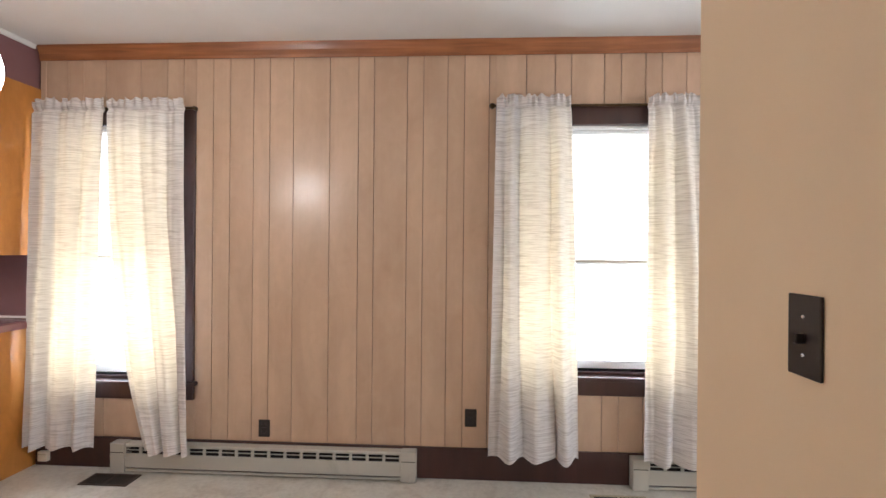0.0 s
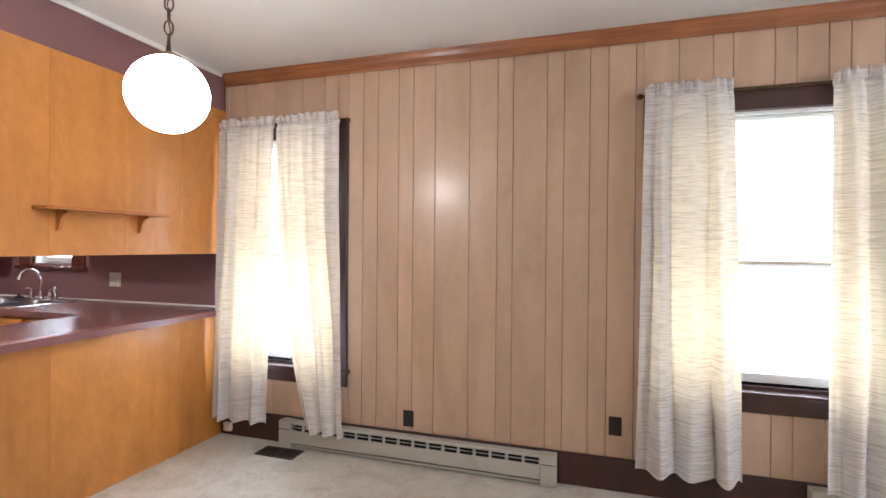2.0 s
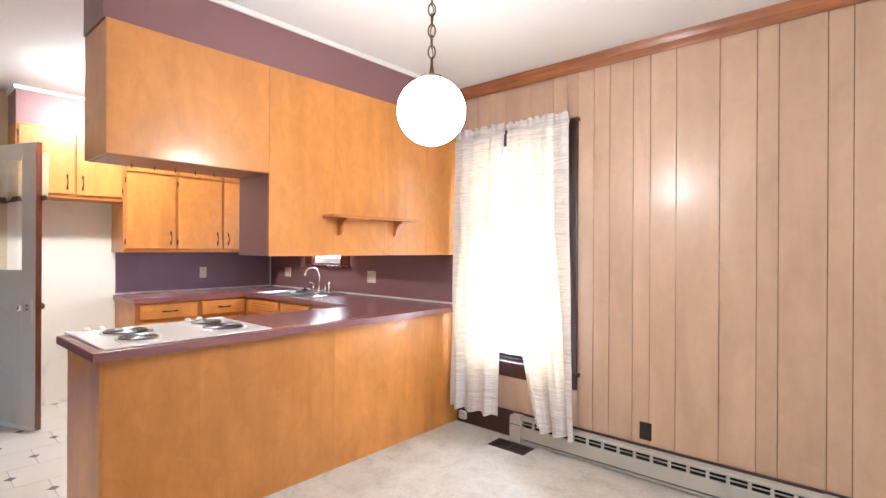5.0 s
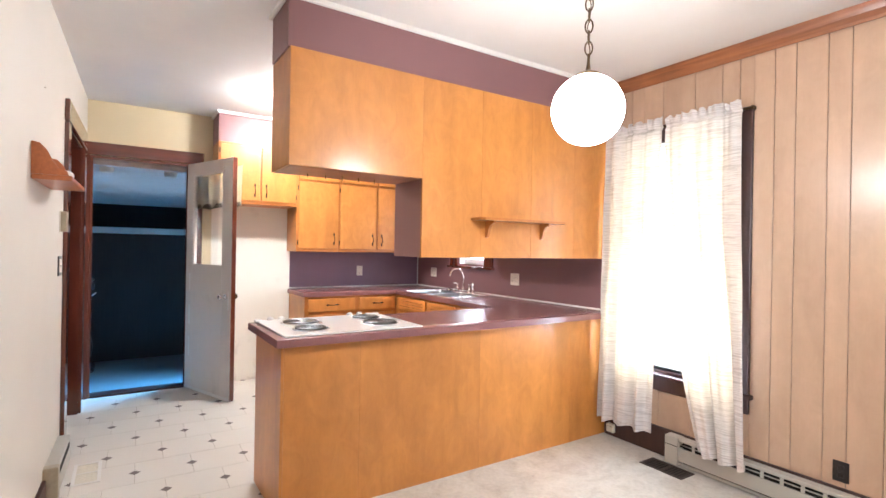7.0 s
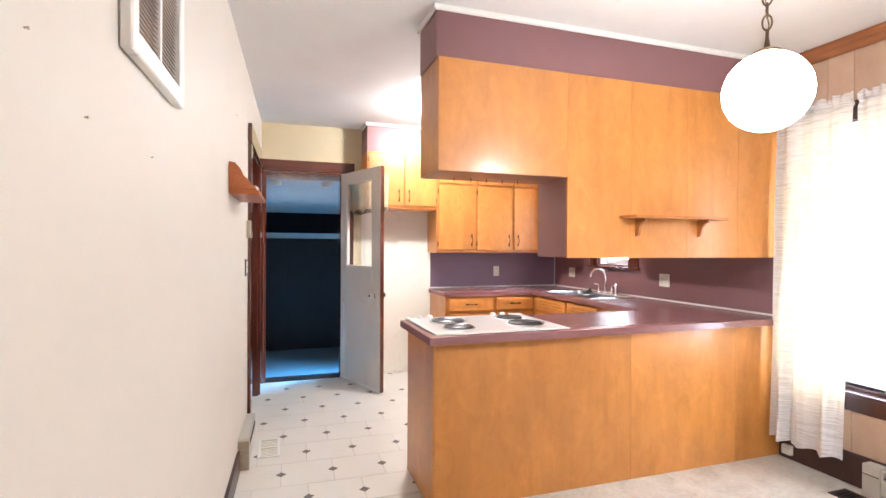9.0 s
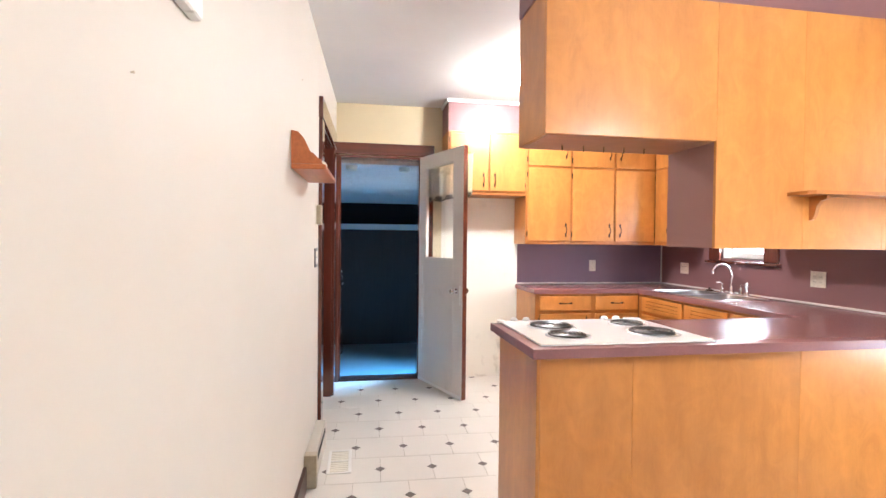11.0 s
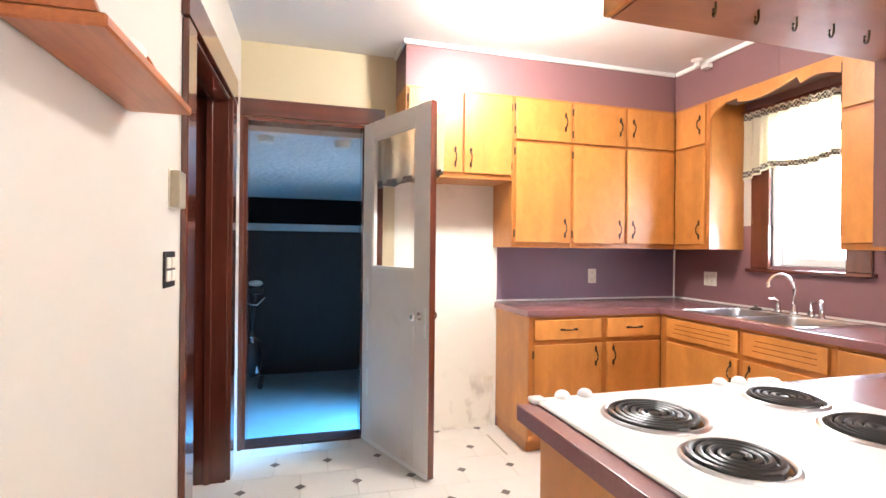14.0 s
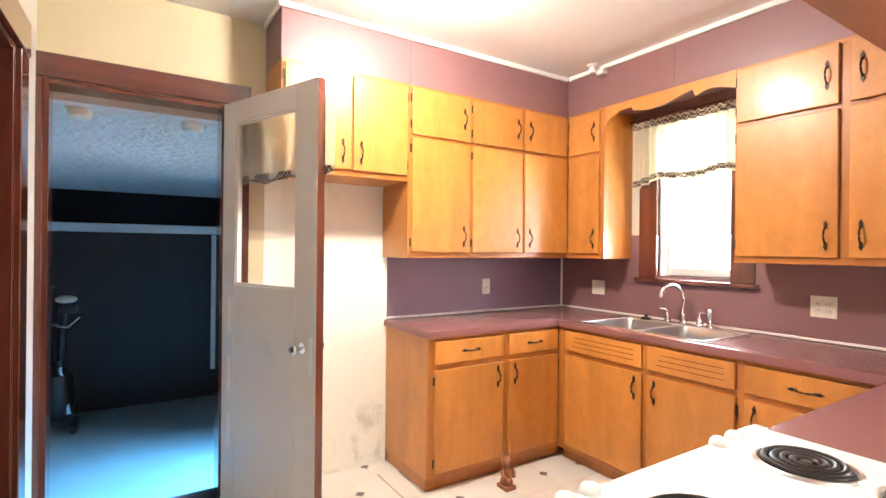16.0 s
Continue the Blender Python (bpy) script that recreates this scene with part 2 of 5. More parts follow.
an.links.new(coords(an, (1, 1, 0.8)), dirt.inputs["Vector"])
low = ramp(an, sep.outputs[2], [(0.0, (1, 1, 1)), (0.30, (0.8, 0.8, 0.8)), (0.46, (0, 0, 0))])
smudge = mix(an, 1.0, ramp(an, dirt.outputs[0], [(0.52, (0, 0, 0)), (0.70, (0.55, 0.55, 0.55))]), low, "MULTIPLY")
ab = an.nodes["Principled BSDF"]
an.links.new(mix(an, smudge, ab.inputs["Base Color"].links[0].from_socket, (0.30, 0.25, 0.20)), ab.inputs["Base Color"])
M_CEIL = paint("ceiling_plaster", (0.76, 0.745, 0.725), 0.75, 0.05, 0.35, 22)
M_WHITE = paint("white_trim", (0.78, 0.76, 0.72), 0.4, 0.04, 0.05, 40)
M_DOORPAINT = paint("grey_door_paint", (0.70, 0.645, 0.58), 0.42, 0.05, 0.12, 50, 0.26, (0.25, 0.19, 0.13))
M_HEATER = paint("beige_enamel", (0.47, 0.445, 0.39), 0.38, 0.06, 0.05, 40, 0.3, (0.16, 0.12, 0.08))
M_BLACK = plain("black_iron", (0.045, 0.030, 0.022), 0.40, 0.7, 0.2, 60, 0.1)
M_SLOT = plain("slot_dark", (0.012, 0.011, 0.010), 0.8)
M_PLATE = plain("dark_brown_plate", (0.020, 0.014, 0.013), 0.35)
M_SWITCH = plain("ivory_plate", (0.72, 0.68, 0.58), 0.35)
M_CHROME = plain("chrome", (0.80, 0.80, 0.80), 0.10, 1.0, 0.02)
M_STEEL = plain("brushed_steel", (0.74, 0.75, 0.76), 0.20, 1.0, 0.06, 200, 0.05)
M_SINK = plain("satin_steel", (0.74, 0.75, 0.77), 0.30, 0.95, 0.05, 200, 0.05)
# dark steel carries the shaded depth of the burner pans
M_PAN_SHADED = plain("pan_shade_steel", (0.13, 0.125, 0.12), 0.22, 1.0, 0.3, 60, 0.1)
# darker copy of the sink steel: the shade inside the bowls as colour
M_SINK_SHADED = plain("shaded_steel", (0.46, 0.47, 0.49), 0.30, 1.0, 0.08, 200, 0.05)
M_ENAMEL = plain("white_enamel", (0.83, 0.825, 0.82), 0.16, 0.0, 0.02)
M_COIL = plain("burner_coil", (0.014, 0.013, 0.013), 0.36, 0.0, 0.2, 80)
M_BRASS = plain("aged_brass", (0.10, 0.066, 0.035), 0.38, 0.9, 0.2)
M_BOX = plain("beige_metal", (0.42, 0.36, 0.26), 0.35, 0.3)
M_REG = plain("brown_register", (0.06, 0.040, 0.030), 0.45, 0.4)
M_VENT = plain("taupe_grille", (0.44, 0.37, 0.31), 0.5)
M_GLOBE = glow("lit_globe", (1.0, 0.93, 0.83), 45.0)
M_BULB = glow("lit_ceiling_lamp", (1.0, 0.92, 0.80), 290.0)
M_GLASS = glass("window_glass")
M_CURTAIN = cloth("slub_curtain", (0.76, 0.74, 0.74), (0.55, 0.51, 0.50), see=0.18, tint_by=(1.0, 0.78, 0.45))
M_VALANCE = cloth("cream_valance", (0.76, 0.70, 0.54), (0.6, 0.55, 0.4), stripes=False, see=0.50, tint_by=(1.0, 0.95, 0.80))
M_GINGHAM = plain("brown_gingham", (0.09, 0.06, 0.045), 0.9)
gn = M_GINGHAM.node_tree
chk = gn.nodes.new("ShaderNodeTexChecker")
chk.inputs["Scale"].default_value = 70
chk.inputs["Color1"].default_value, chk.inputs["Color2"].default_value = (0.05, 0.032, 0.025, 1), (0.42, 0.36, 0.27, 1)
gn.links.new(coords(gn, (1, 1, 1)), chk.inputs[0])
gn.links.new(chk.outputs[0], gn.nodes["Principled BSDF"].inputs["Base Color"])
M_SHADE = cloth("white_shade", (0.92, 0.91, 0.88), (0.8, 0.8, 0.8), stripes=False, see=0.95, tint_by=(1.0, 1.0, 1.0))
# back room panelling; in the added side hall it stands in for shade
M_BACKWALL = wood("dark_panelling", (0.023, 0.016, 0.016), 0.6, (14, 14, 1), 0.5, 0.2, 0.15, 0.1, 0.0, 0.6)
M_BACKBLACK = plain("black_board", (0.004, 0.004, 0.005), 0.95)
M_BACKFLOOR = paint("pale_concrete_floor", (0.24, 0.30, 0.32), 0.5, 0.15, 0.15, 40)
M_BACKCEIL = paint("stippled_ceiling", (0.72, 0.69, 0.66), 0.6, 0.08, 0.8, 14, relief=0.03)
M_BIKE = plain("black_plastic", (0.012, 0.012, 0.014), 0.35)
M_TERRA = plain("terracotta", (0.33, 0.13, 0.06), 0.6, 0.0, 0.25, 30, 0.2)


def floor_vinyl():
    m, nt, b = nodes_of("mottled_vinyl")
    v = coords(nt, (1, 1, 1))
    a = noise_tex(nt, v, 5.5, 8, 0.68, 0.8)
    f = noise_tex(nt, v, 38, 4, 0.6)
    c = ramp(nt, a, [(0.30, (0.42, 0.37, 0.31)), (0.48, (0.58, 0.54, 0.47)), (0.68, (0.68, 0.65, 0.58))])
    c = mix(nt, 0.25, c, ramp(nt, f, [(0.3, (0.30, 0.26, 0.21)), (0.6, (0.62, 0.58, 0.51))]))
    nt.links.new(c, b.inputs["Base Color"])
    b.inputs["Roughness"].default_value = 0.30
    bump(nt, b, f, 0.10, 0.002)
    return m


M_VINYL = floor_vinyl()
M_TILE = paint("white_vinyl_tile", (0.71, 0.665, 0.60), 0.30, 0.05, 0.06, 30)
M_GROUT = plain("tile_joint", (0.42, 0.36, 0.29), 0.6)
M_DIAMOND = plain("taupe_inset", (0.115, 0.085, 0.07), 0.35, 0.0, 0.35, 70)

# ---- structure ----
CEIL = 2.62
NY = 3.047          # face of the north wall
BX = -5.41          # face of the west kitchen wall


def wall_boxes(bm, a0, a1, z0, z1, holes, put):
    """Fills a0..a1 by z0..z1 with blocks, leaving the holes (a0, a1, z0, z1) open."""
    cuts = sorted({a0, a1, *[min(max(v, a0), a1) for h in holes for v in h[:2]]})
    for p, q in zip(cuts, cuts[1:]):
        mid, low = (p + q) / 2, z0
        for h in sorted([h for h in holes if h[0] < mid < h[1]], key=lambda h: h[2]):
            if h[2] > low:
                put(bm, p, q, low, min(h[2], z1))
            low = max(low, h[3])
        if low < z1:
            put(bm, p, q, low, z1)
    return bm


WIN1, WIN2, WINK = (-2.41, -1.63, 0.565, 2.125), (0.42, 1.42, 0.655, 2.115), (-4.54, -4.06, 1.21, 2.20)


def north_put(y0, y1):
    return lambda bm, p, q, a, b: box(bm, p, q, y0, y1, a, b)


bm = wall_boxes(bmesh.new(), -2.56, 3.5, 0, CEIL, [WIN1, WIN2], north_put(NY + 0.014, NY + 0.17))
wall_n = single("wall_north", bm, M_DARKTRIM, "wood-panelled outside wall with two curtained windows", kind="structure")
bm = wall_boxes(bmesh.new(), -5.57, -2.56, 0, 1.48, [WINK], north_put(NY, NY + 0.17))
single("wall_north_kitchen", bm, M_PURPLE, "plum-painted kitchen wall behind the sink", kind="structure")
bm = wall_boxes(bmesh.new(), -5.57, -2.56, 1.48, 2.235, [WINK], north_put(NY, NY + 0.17))
single("wall_north_kitchen_upper", bm, M_CREAM, "cream-painted kitchen wall above the sink", kind="structure")
bm = wall_boxes(bmesh.new(), -5.57, -2.56, 2.235, CEIL, [], north_put(NY, NY + 0.17))
single("wall_north_kitchen_head", bm, M_PURPLE, "plum-painted band of wall above the kitchen window", kind="structure")

# west kitchen wall with the doorway
DOOR = (-0.286, 0.495, 0.0, 2.135)
bm = wall_boxes(bmesh.new(), -0.5, 0.70, 0, CEIL, [DOOR], lambda bm, p, q, a, b: box(bm, BX - 0.14, BX, p, q, a, b))
single("wall_west", bm, M_YELLOW, "pale yellow kitchen wall round the back doorway", kind="structure")
single("wall_west_alcove", box(bmesh.new(), BX - 0.14, BX, 0.70, 1.467, 0, CEIL), M_ALCOVE, "scuffed cream wall of the empty fridge alcove", kind="structure")
single("wall_west_counter", box(bmesh.new(), BX - 0.14, BX, 1.467, NY + 0.17, 0, CEIL), M_PURPLE_DAYLIT, "plum-painted wall behind the worktop, blue window light in its colour", kind="structure")

# the south wall runs slightly askew: u along it from the kitchen corner, v into the room
STURN = -1.89
SAT = (-5.41, -0.304, 0)
SOUTH = pose(*SAT, 0, 0, STURN)
SDOOR = (0.43, 1.31, 0.0, 2.125)
bm = wall_boxes(bmesh.new(), -0.3, 6.4, 0, CEIL, [SDOOR], lambda bm, p, q, a, b: box(bm, p, q, -0.16, 0, a, b))
single("wall_south", bm, M_CREAM, "long cream-painted wall with a dark side doorway", kind="structure").matrix_basis = SOUTH
# added side hall: its dark colours stand in for the shade inside
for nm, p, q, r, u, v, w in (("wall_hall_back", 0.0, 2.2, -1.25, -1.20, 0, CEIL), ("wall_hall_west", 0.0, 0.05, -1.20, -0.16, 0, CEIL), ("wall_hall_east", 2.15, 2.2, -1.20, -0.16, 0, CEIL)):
    single(nm, box(bmesh.new(), p, q, r, u, v, w), M_BACKWALL, "added side hall wall, dark colour standing in for shade", kind="structure").matrix_basis = SOUTH
single("floor_hall", box(bmesh.new(), 0.0, 2.2, -1.25, -0.16, -0.08, -0.002), M_DARKTRIM, "added side hall floor, dark colour standing in for shade", kind="structure").matrix_basis = SOUTH
single("ceiling_hall", box(bmesh.new(), 0.0, 2.2, -1.25, -0.16, CEIL, CEIL + 0.05), M_BACKWALL, "added side hall ceiling, dark colour standing in for shade", kind="structure").matrix_basis = SOUTH

# the partition with the switch, and unseen walls added to close the next room
single("wall_east", box(bmesh.new(), 0.69, 0.82, -0.75, 1.245, 0, CEIL), M_TAN, "tan-painted partition that ends beside the opening", kind="structure")
single("wall_living_south", box(bmesh.new(), 0.82, 3.5, -0.75, -0.6, 0, CEIL), M_TAN, "unseen tan wall added to close the next room", kind="structure")
bm = wall_boxes(bmesh.new(), -0.75, NY + 0.17, 0, CEIL, [(0.3, 1.7, 0.8, 2.2)], lambda bm, p, q, a, b: box(bm, 3.5, 3.65, p, q, a, b))
single("wall_living_east", bm, M_TAN, "unseen tan end wall added with an opening to close the next room", kind="structure")

bm = bmesh.new()
nx, ny = 44, 20
x0, x1, y0, y1 = -5.57, 3.66, -0.78, NY + 0.17
grid = [[bm.verts.new((x0 + (x1 - x0) * i / nx, y0 + (y1 - y0) * j / ny,
                       CEIL + 0.006 * noise.noise((i * 0.35, j * 0.4, 2.0)))) for j in range(ny + 1)] for i in range(nx + 1)]
for i in range(nx):
    for j in range(ny):
        bm.faces.new((grid[i][j], grid[i][j + 1], grid[i + 1][j + 1], grid[i + 1][j]))
single("ceiling", bm, M_CEIL, "slightly uneven white plaster ceiling", kind="structure", smooth=True)
# unseen slab, added so that no sky light leaks through the ceiling
single("roof_slab", box(bmesh.new(), -5.7, 3.8, -1.0, 3.4, CEIL + 0.03, CEIL + 0.15), M_SLOT, "unseen slab added above the ceiling to keep light out", kind="structure")

single("floor_dining", box(bmesh.new(), -2.66, 3.65, -0.78, NY + 0.1, -0.08, 0.0), M_VINYL, "mottled grey-beige vinyl floor of the dining room", kind="structure")
floor_k = single("floor_kitchen", box(bmesh.new(), -5.57, -2.66, -0.78, NY + 0.1, -0.08, -0.004), M_GROUT, "white vinyl tile floor with small dark diamonds", kind="structure")

# baseboards, crown and mouldings
bm = box(bmesh.new(), -2.545, 3.5, NY - 0.016, NY + 0.014, 0, 0.185, 0.004)
single("baseboard_north", bm, M_DARKTRIM, "dark brown baseboard under the panelling", kind="structure")
bm = bmesh.new()
prof = [(0, 2.535), (0.012, 2.530), (0.020, 2.545), (0.024, 2.575), (0.034, 2.600), (0.040, CEIL), (0, CEIL)]
a = [bm.verts.new((-2.535, NY - u, z)) for u, z in prof]
b = [bm.verts.new((3.5, NY - u, z)) for u, z in prof]
for i in range(len(prof)):
    j = (i + 1) % len(prof)
    bm.faces.new((a[i], a[j], b[j], b[i]))
bm.faces.new(a)
bm.faces.new(b[::-1])
single("trim_crown", bm, M_CROWN, "red-brown oak crown moulding with open grain", kind="structure")
for name, u0, u1 in (("baseboard_south_door", 1.44, 1.50), ("baseboard_south", 2.056, 6.3)):
    single(name, box(bmesh.new(), u0, u1, 0.0, 0.018, 0, 0.13, 0.004), M_DARKTRIM, "dark brown baseboard on the cream wall", kind="structure").matrix_basis = SOUTH
single("baseboard_west", box(bmesh.new(), BX, BX + 0.015, -0.31, -0.295, 0, 0.12, 0.003), M_DARKTRIM, "short dark baseboard beside the doorway", kind="structure")

# soffits over the cabinets
UF, WF = -5.075, 2.748      # faces of the west and of the window-side upper cabinets
bm = box(bmesh.new(), BX, UF - 0.006, 0.70, NY, 2.335, CEIL)
single("soffit_west", bm, M_PURPLE, "plum-painted soffit above the wall cabinets", kind="structure")
bm = box(bmesh.new(), UF - 0.006, -2.88, WF + 0.006, NY, 2.335, CEIL)
single("soffit_north", bm, M_PURPLE, "plum-painted soffit above the window cabinets", kind="structure")
bm = box(bmesh.new(), -2.86, -2.553, 0.628, NY, 2.352, CEIL)
single("soffit_peninsula", bm, M_PURPLE, "plum-painted soffit above the hanging cabinet", kind="structure")
for k, (p, q, r, s) in enumerate([(-5.08, UF + 0.012, 0.69, WF - 0.01), (UF + 0.012, -2.87, WF - 0.012, WF + 0.006), (-2.553, -2.535, 0.61, NY - 0.04),
                                  (-2.86, -2.535, 0.61, 0.628), (-5.40, UF + 0.012, 0.682, 0.70), (-2.878, -2.86, 0.61, WF - 0.015)]):
    single("trim_ceiling_%d" % (k + 1), box(bmesh.new(), p, q, r, s, 2.592, CEIL + 0.002, 0.004), M_WHITE, "narrow white moulding under the ceiling", kind="structure")
for k, (cx, cy) in enumerate([(-5.07, 1.45), (-4.25, WF + 0.003)]):
    bmj = box(bmesh.new(), UF - 0.006, UF - 0.003, cy - 0.004, cy + 0.004, 2.335, 2.59) if k == 0 else box(bmesh.new(), cx - 0.003, cx + 0.003, WF + 0.003, WF + 0.006, 2.335, 2.59)
    single("trim_joint_%d" % (k + 1), bmj, M_PURPLE, "thin batten over a joint in the soffit", kind="structure")
single("trim_corner", box(bmesh.new(), BX, BX + 0.012, NY - 0.012, NY, 0.92, 1.31, 0.003), M_WHITE, "white corner bead above the worktop", kind="structure")
single("trim_backsplash_west", box(bmesh.new(), BX, BX + 0.008, 1.47, NY, 0.916, 0.930, 0.002), M_WHITE, "pale strip along the back of the worktop", kind="structure")
single("trim_backsplash_north", box(bmesh.new(), -5.40, -2.55, NY - 0.008, NY, 0.916, 0.930, 0.002), M_WHITE, "pale strip along the back of the worktop", kind="structure")

# daylight outside
bm = bmesh.new()
for quad in (((-8, 4.6, -1), (5, 4.6, -1), (5, 4.6, 5), (-8, 4.6, 5)), ((5, -2, -1), (5, 4.6, -1), (5, 4.6, 5), (5, -2, 5))):
    bm.faces.new([bm.verts.new(v) for v in quad])
single("backdrop", bm, glow("overcast_sky_glare", (0.93, 0.97, 1.0), 5.0), "bright white overcast distance outside the windows", kind="structure")
single("ground", box(bmesh.new(), -60, 60, -60, 60, -1.2, -1.0), paint("pale_ground", (0.3, 0.3, 0.28), 0.9), "pale ground outside", kind="structure")


# ---- windows ----
def sash_window(name, hole, casing_mat, casing, meet, label, yface, apron=True, head=0.11):
    """A double-hung window in its opening, with casing, sill and two panes."""
    a, b, z0, z1 = hole
    w = thing(name, label, "window", ((a + b) / 2, yface + 0.08, z0))
    w["kind"] = "structure"
    bm = bmesh.new()
    box(bm, a - casing, a, yface - 0.02, yface + 0.02, z0 - 0.02, z1 + head, 0.004)
    part("casing_side", bm, casing_mat, w)
    bm = bmesh.new()
    box(bm, b, b + casing, yface - 0.02, yface + 0.02, z0 - 0.02, z1 + head, 0.004)
    part("casing_side", bm, casing_mat, w)
    part("casing_head", box(bmesh.new(), a + 0.001, b - 0.001, yface - 0.024, yface + 0.02, z1 - 0.004, z1 + head, 0.004), casing_mat, w)
    part("window_sill", box(bmesh.new(), a - casing - 0.02, b + casing + 0.02, yface - 0.045, yface + 0.06, z0 - 0.045, z0 - 0.02, 0.006, 2), casing_mat, w)
    if apron:
        part("apron", box(bmesh.new(), a - casing, b + casing, yface - 0.018, yface + 0.01, z0 - 0.135, z0 - 0.046, 0.004), casing_mat, w)
    for nm, p, q, r, s in (("jamb", a, a + 0.018, z0 - 0.02, z1), ("jamb", b - 0.018, b, z0 - 0.02, z1), ("head_jamb", a + 0.018, b - 0.018, z1 - 0.02, z1), ("stool", a + 0.018, b - 0.018, z0 - 0.02, z0)):
        part(nm, box(bmesh.new(), p, q, yface + 0.021, yface + 0.168, r, s, 0.002), M_WHITE, w)
    for nm, lo, hi, yy in (("lower_sash", z0 + 0.002, meet + 0.018, yface + 0.085), ("upper_sash", meet - 0.018, z1 - 0.022, yface + 0.122)):
        bm = bmesh.new()
        rail = 0.05 if nm == "lower_sash" else 0.03
        box(bm, a + 0.02, a + 0.048, yy, yy + 0.032, lo, hi, 0.003)
        box(bm, b - 0.048, b - 0.02, yy, yy + 0.032, lo, hi, 0.003)
        box(bm, a + 0.048, b - 0.048, yy + 0.001, yy + 0.031, lo, lo + rail, 0.003)
        box(bm, a + 0.048, b - 0.048, yy + 0.001, yy + 0.031, hi - 0.03, hi, 0.003)
        s = part(nm, bm, M_WHITE, w, "white painted sash")
        pane = part("pane", box(bmesh.new(), a + 0.046, b - 0.046, yy + 0.014, yy + 0.018, lo + rail - 0.003, hi - 0.028), M_GLASS, s, "clear glass")
        pane.visible_shadow = False
    return w


sash_window("window_1", WIN1, M_DARKTRIM, 0.10, 1.30, "double-hung window in dark brown casing behind half-drawn curtains", NY)
sash_window("window_2", WIN2, M_DARKTRIM, 0.112, 1.30, "double-hung window in dark brown casing between parted curtains", NY)
sash_window("window_3", WINK, M_MAHOG, 0.135, 1.72, "small kitchen window in mahogany casing above the sink", NY, False, 0.035)


for a, b, z0, z1 in (WIN1, WIN2):
    t = thing("roller_shade", "white roller shade lowered over the upper sash", "window shade", ((a + b) / 2, NY + 0.07, z1 - 0.03))
    part("cloth", box(bmesh.new(), a + 0.022, b - 0.022, NY + 0.066, NY + 0.069, 1.315, z1 - 0.03), M_SHADE, t)
    part("hem_bar", box(bmesh.new(), a + 0.022, b - 0.022, NY + 0.060, NY + 0.075, 1.300, 1.316, 0.003), M_BOX, t, "grey hem bar")
    part("roller", cyl(bmesh.new(), (a + 0.022, NY + 0.055, z1 - 0.036), (b - 0.022, NY + 0.055, z1 - 0.036), 0.015), M_WHITE, t, smooth=True)


# ---- curtains ----
def curtain(name, label, top, foot, ztop, zfoot, folds, depth=0.03, group="", seed=1, left=0.8, right=0.8):
    """A gathered curtain hanging from its rod: top and foot give the two ends (x, y) of its edges."""
    bm = bmesh.new()
    nu, nv = 190, 76
    rows = []
    for j in range(nv + 1):
        v = j * 0.0035 if j < 10 else 0.035 + 0.965 * (j - 10) / (nv - 10)
        row = []
        for i in range(nu + 1):
            u = i / nu
            wob = 0.35 * noise.noise((u * 4.0, v * 1.5, seed))
            ph = (u * folds + wob) * 2 * math.pi
            s = v ** (left + (right - left) * u)
            x = (top[0] + (top[2] - top[0]) * u) * (1 - s) + (foot[0] + (foot[2] - foot[0]) * u) * s
            y = (top[1] + (top[3] - top[1]) * u) * (1 - s) + (foot[1] + (foot[3] - foot[1]) * u) * s
            amp = depth * (0.30 + 0.82 * v ** 0.6) * (0.75 + 0.7 * noise.noise((u * 3, 7.0, seed)))
            fine = 0.005 * (1 - v) ** 4 * math.sin(u * 2 * math.pi * folds * 2.6 + seed + 2 * noise.noise((u * 5, v * 2, seed)))
            crease = 0.008 * noise.noise((u * 14, v * 5, seed + 6.0)) * (0.3 + v)
            y += amp * (math.sin(ph) + 0.25 * math.sin(2 * ph + seed)) + fine + crease + 0.014 * noise.noise((u * 4, v * 3, seed + 3.0))
            x += 0.35 * amp * math.cos(ph)
            head = max(0.0, 1 - v / 0.03)
            y += 0.016 * math.exp(-((v - 0.024) / 0.007) ** 2) + 0.009 * head * math.sin(u * folds * 21 + 3 * noise.noise((u * 6, 1.0, seed)))
            z = ztop + (zfoot - ztop) * v
            if j == 0:
                z += 0.020 * abs(math.sin(u * folds * 5.3 + 2 * noise.noise((u * 4, 3.0, seed)))) + 0.016 * noise.noise((u * 18, 0, seed))
            if j == nv:
                z += 0.010 * math.sin(ph + 1.0)
            row.append(bm.verts.new((x, y, z)))
        rows.append(row)
    for j in range(nv):
        for i in range(nu):
            bm.faces.new((rows[j][i], rows[j + 1][i], rows[j + 1][i + 1], rows[j][i + 1]))
    return single(name, bm, M_CURTAIN, label, "curtain", group=group, smooth=True)


CY = NY - 0.096
curtain("curtain", "off-white slub curtain hanging beside the peninsula", (-2.518, CY, -2.055, CY), (-2.512, 2.90, -2.09, CY - 0.03), 2.250, 0.155, 3.3, 0.028, "dining window curtains", 1)
curtain("curtain", "off-white slub curtain drawn askew over the heater", (-2.035, CY, -1.555, CY), (-1.75, CY - 0.06, -1.475, CY - 0.07), 2.250, 0.155, 2.9, 0.030, "dining window curtains", 5, 2.4, 1.2)
curtain("curtain", "off-white slub curtain pushed to one side of the window", (0.305, CY, 0.735, CY), (0.265, CY - 0.06, 0.80, CY - 0.04), 2.250, 0.185, 3.3, 0.045, "living window curtains", 9)
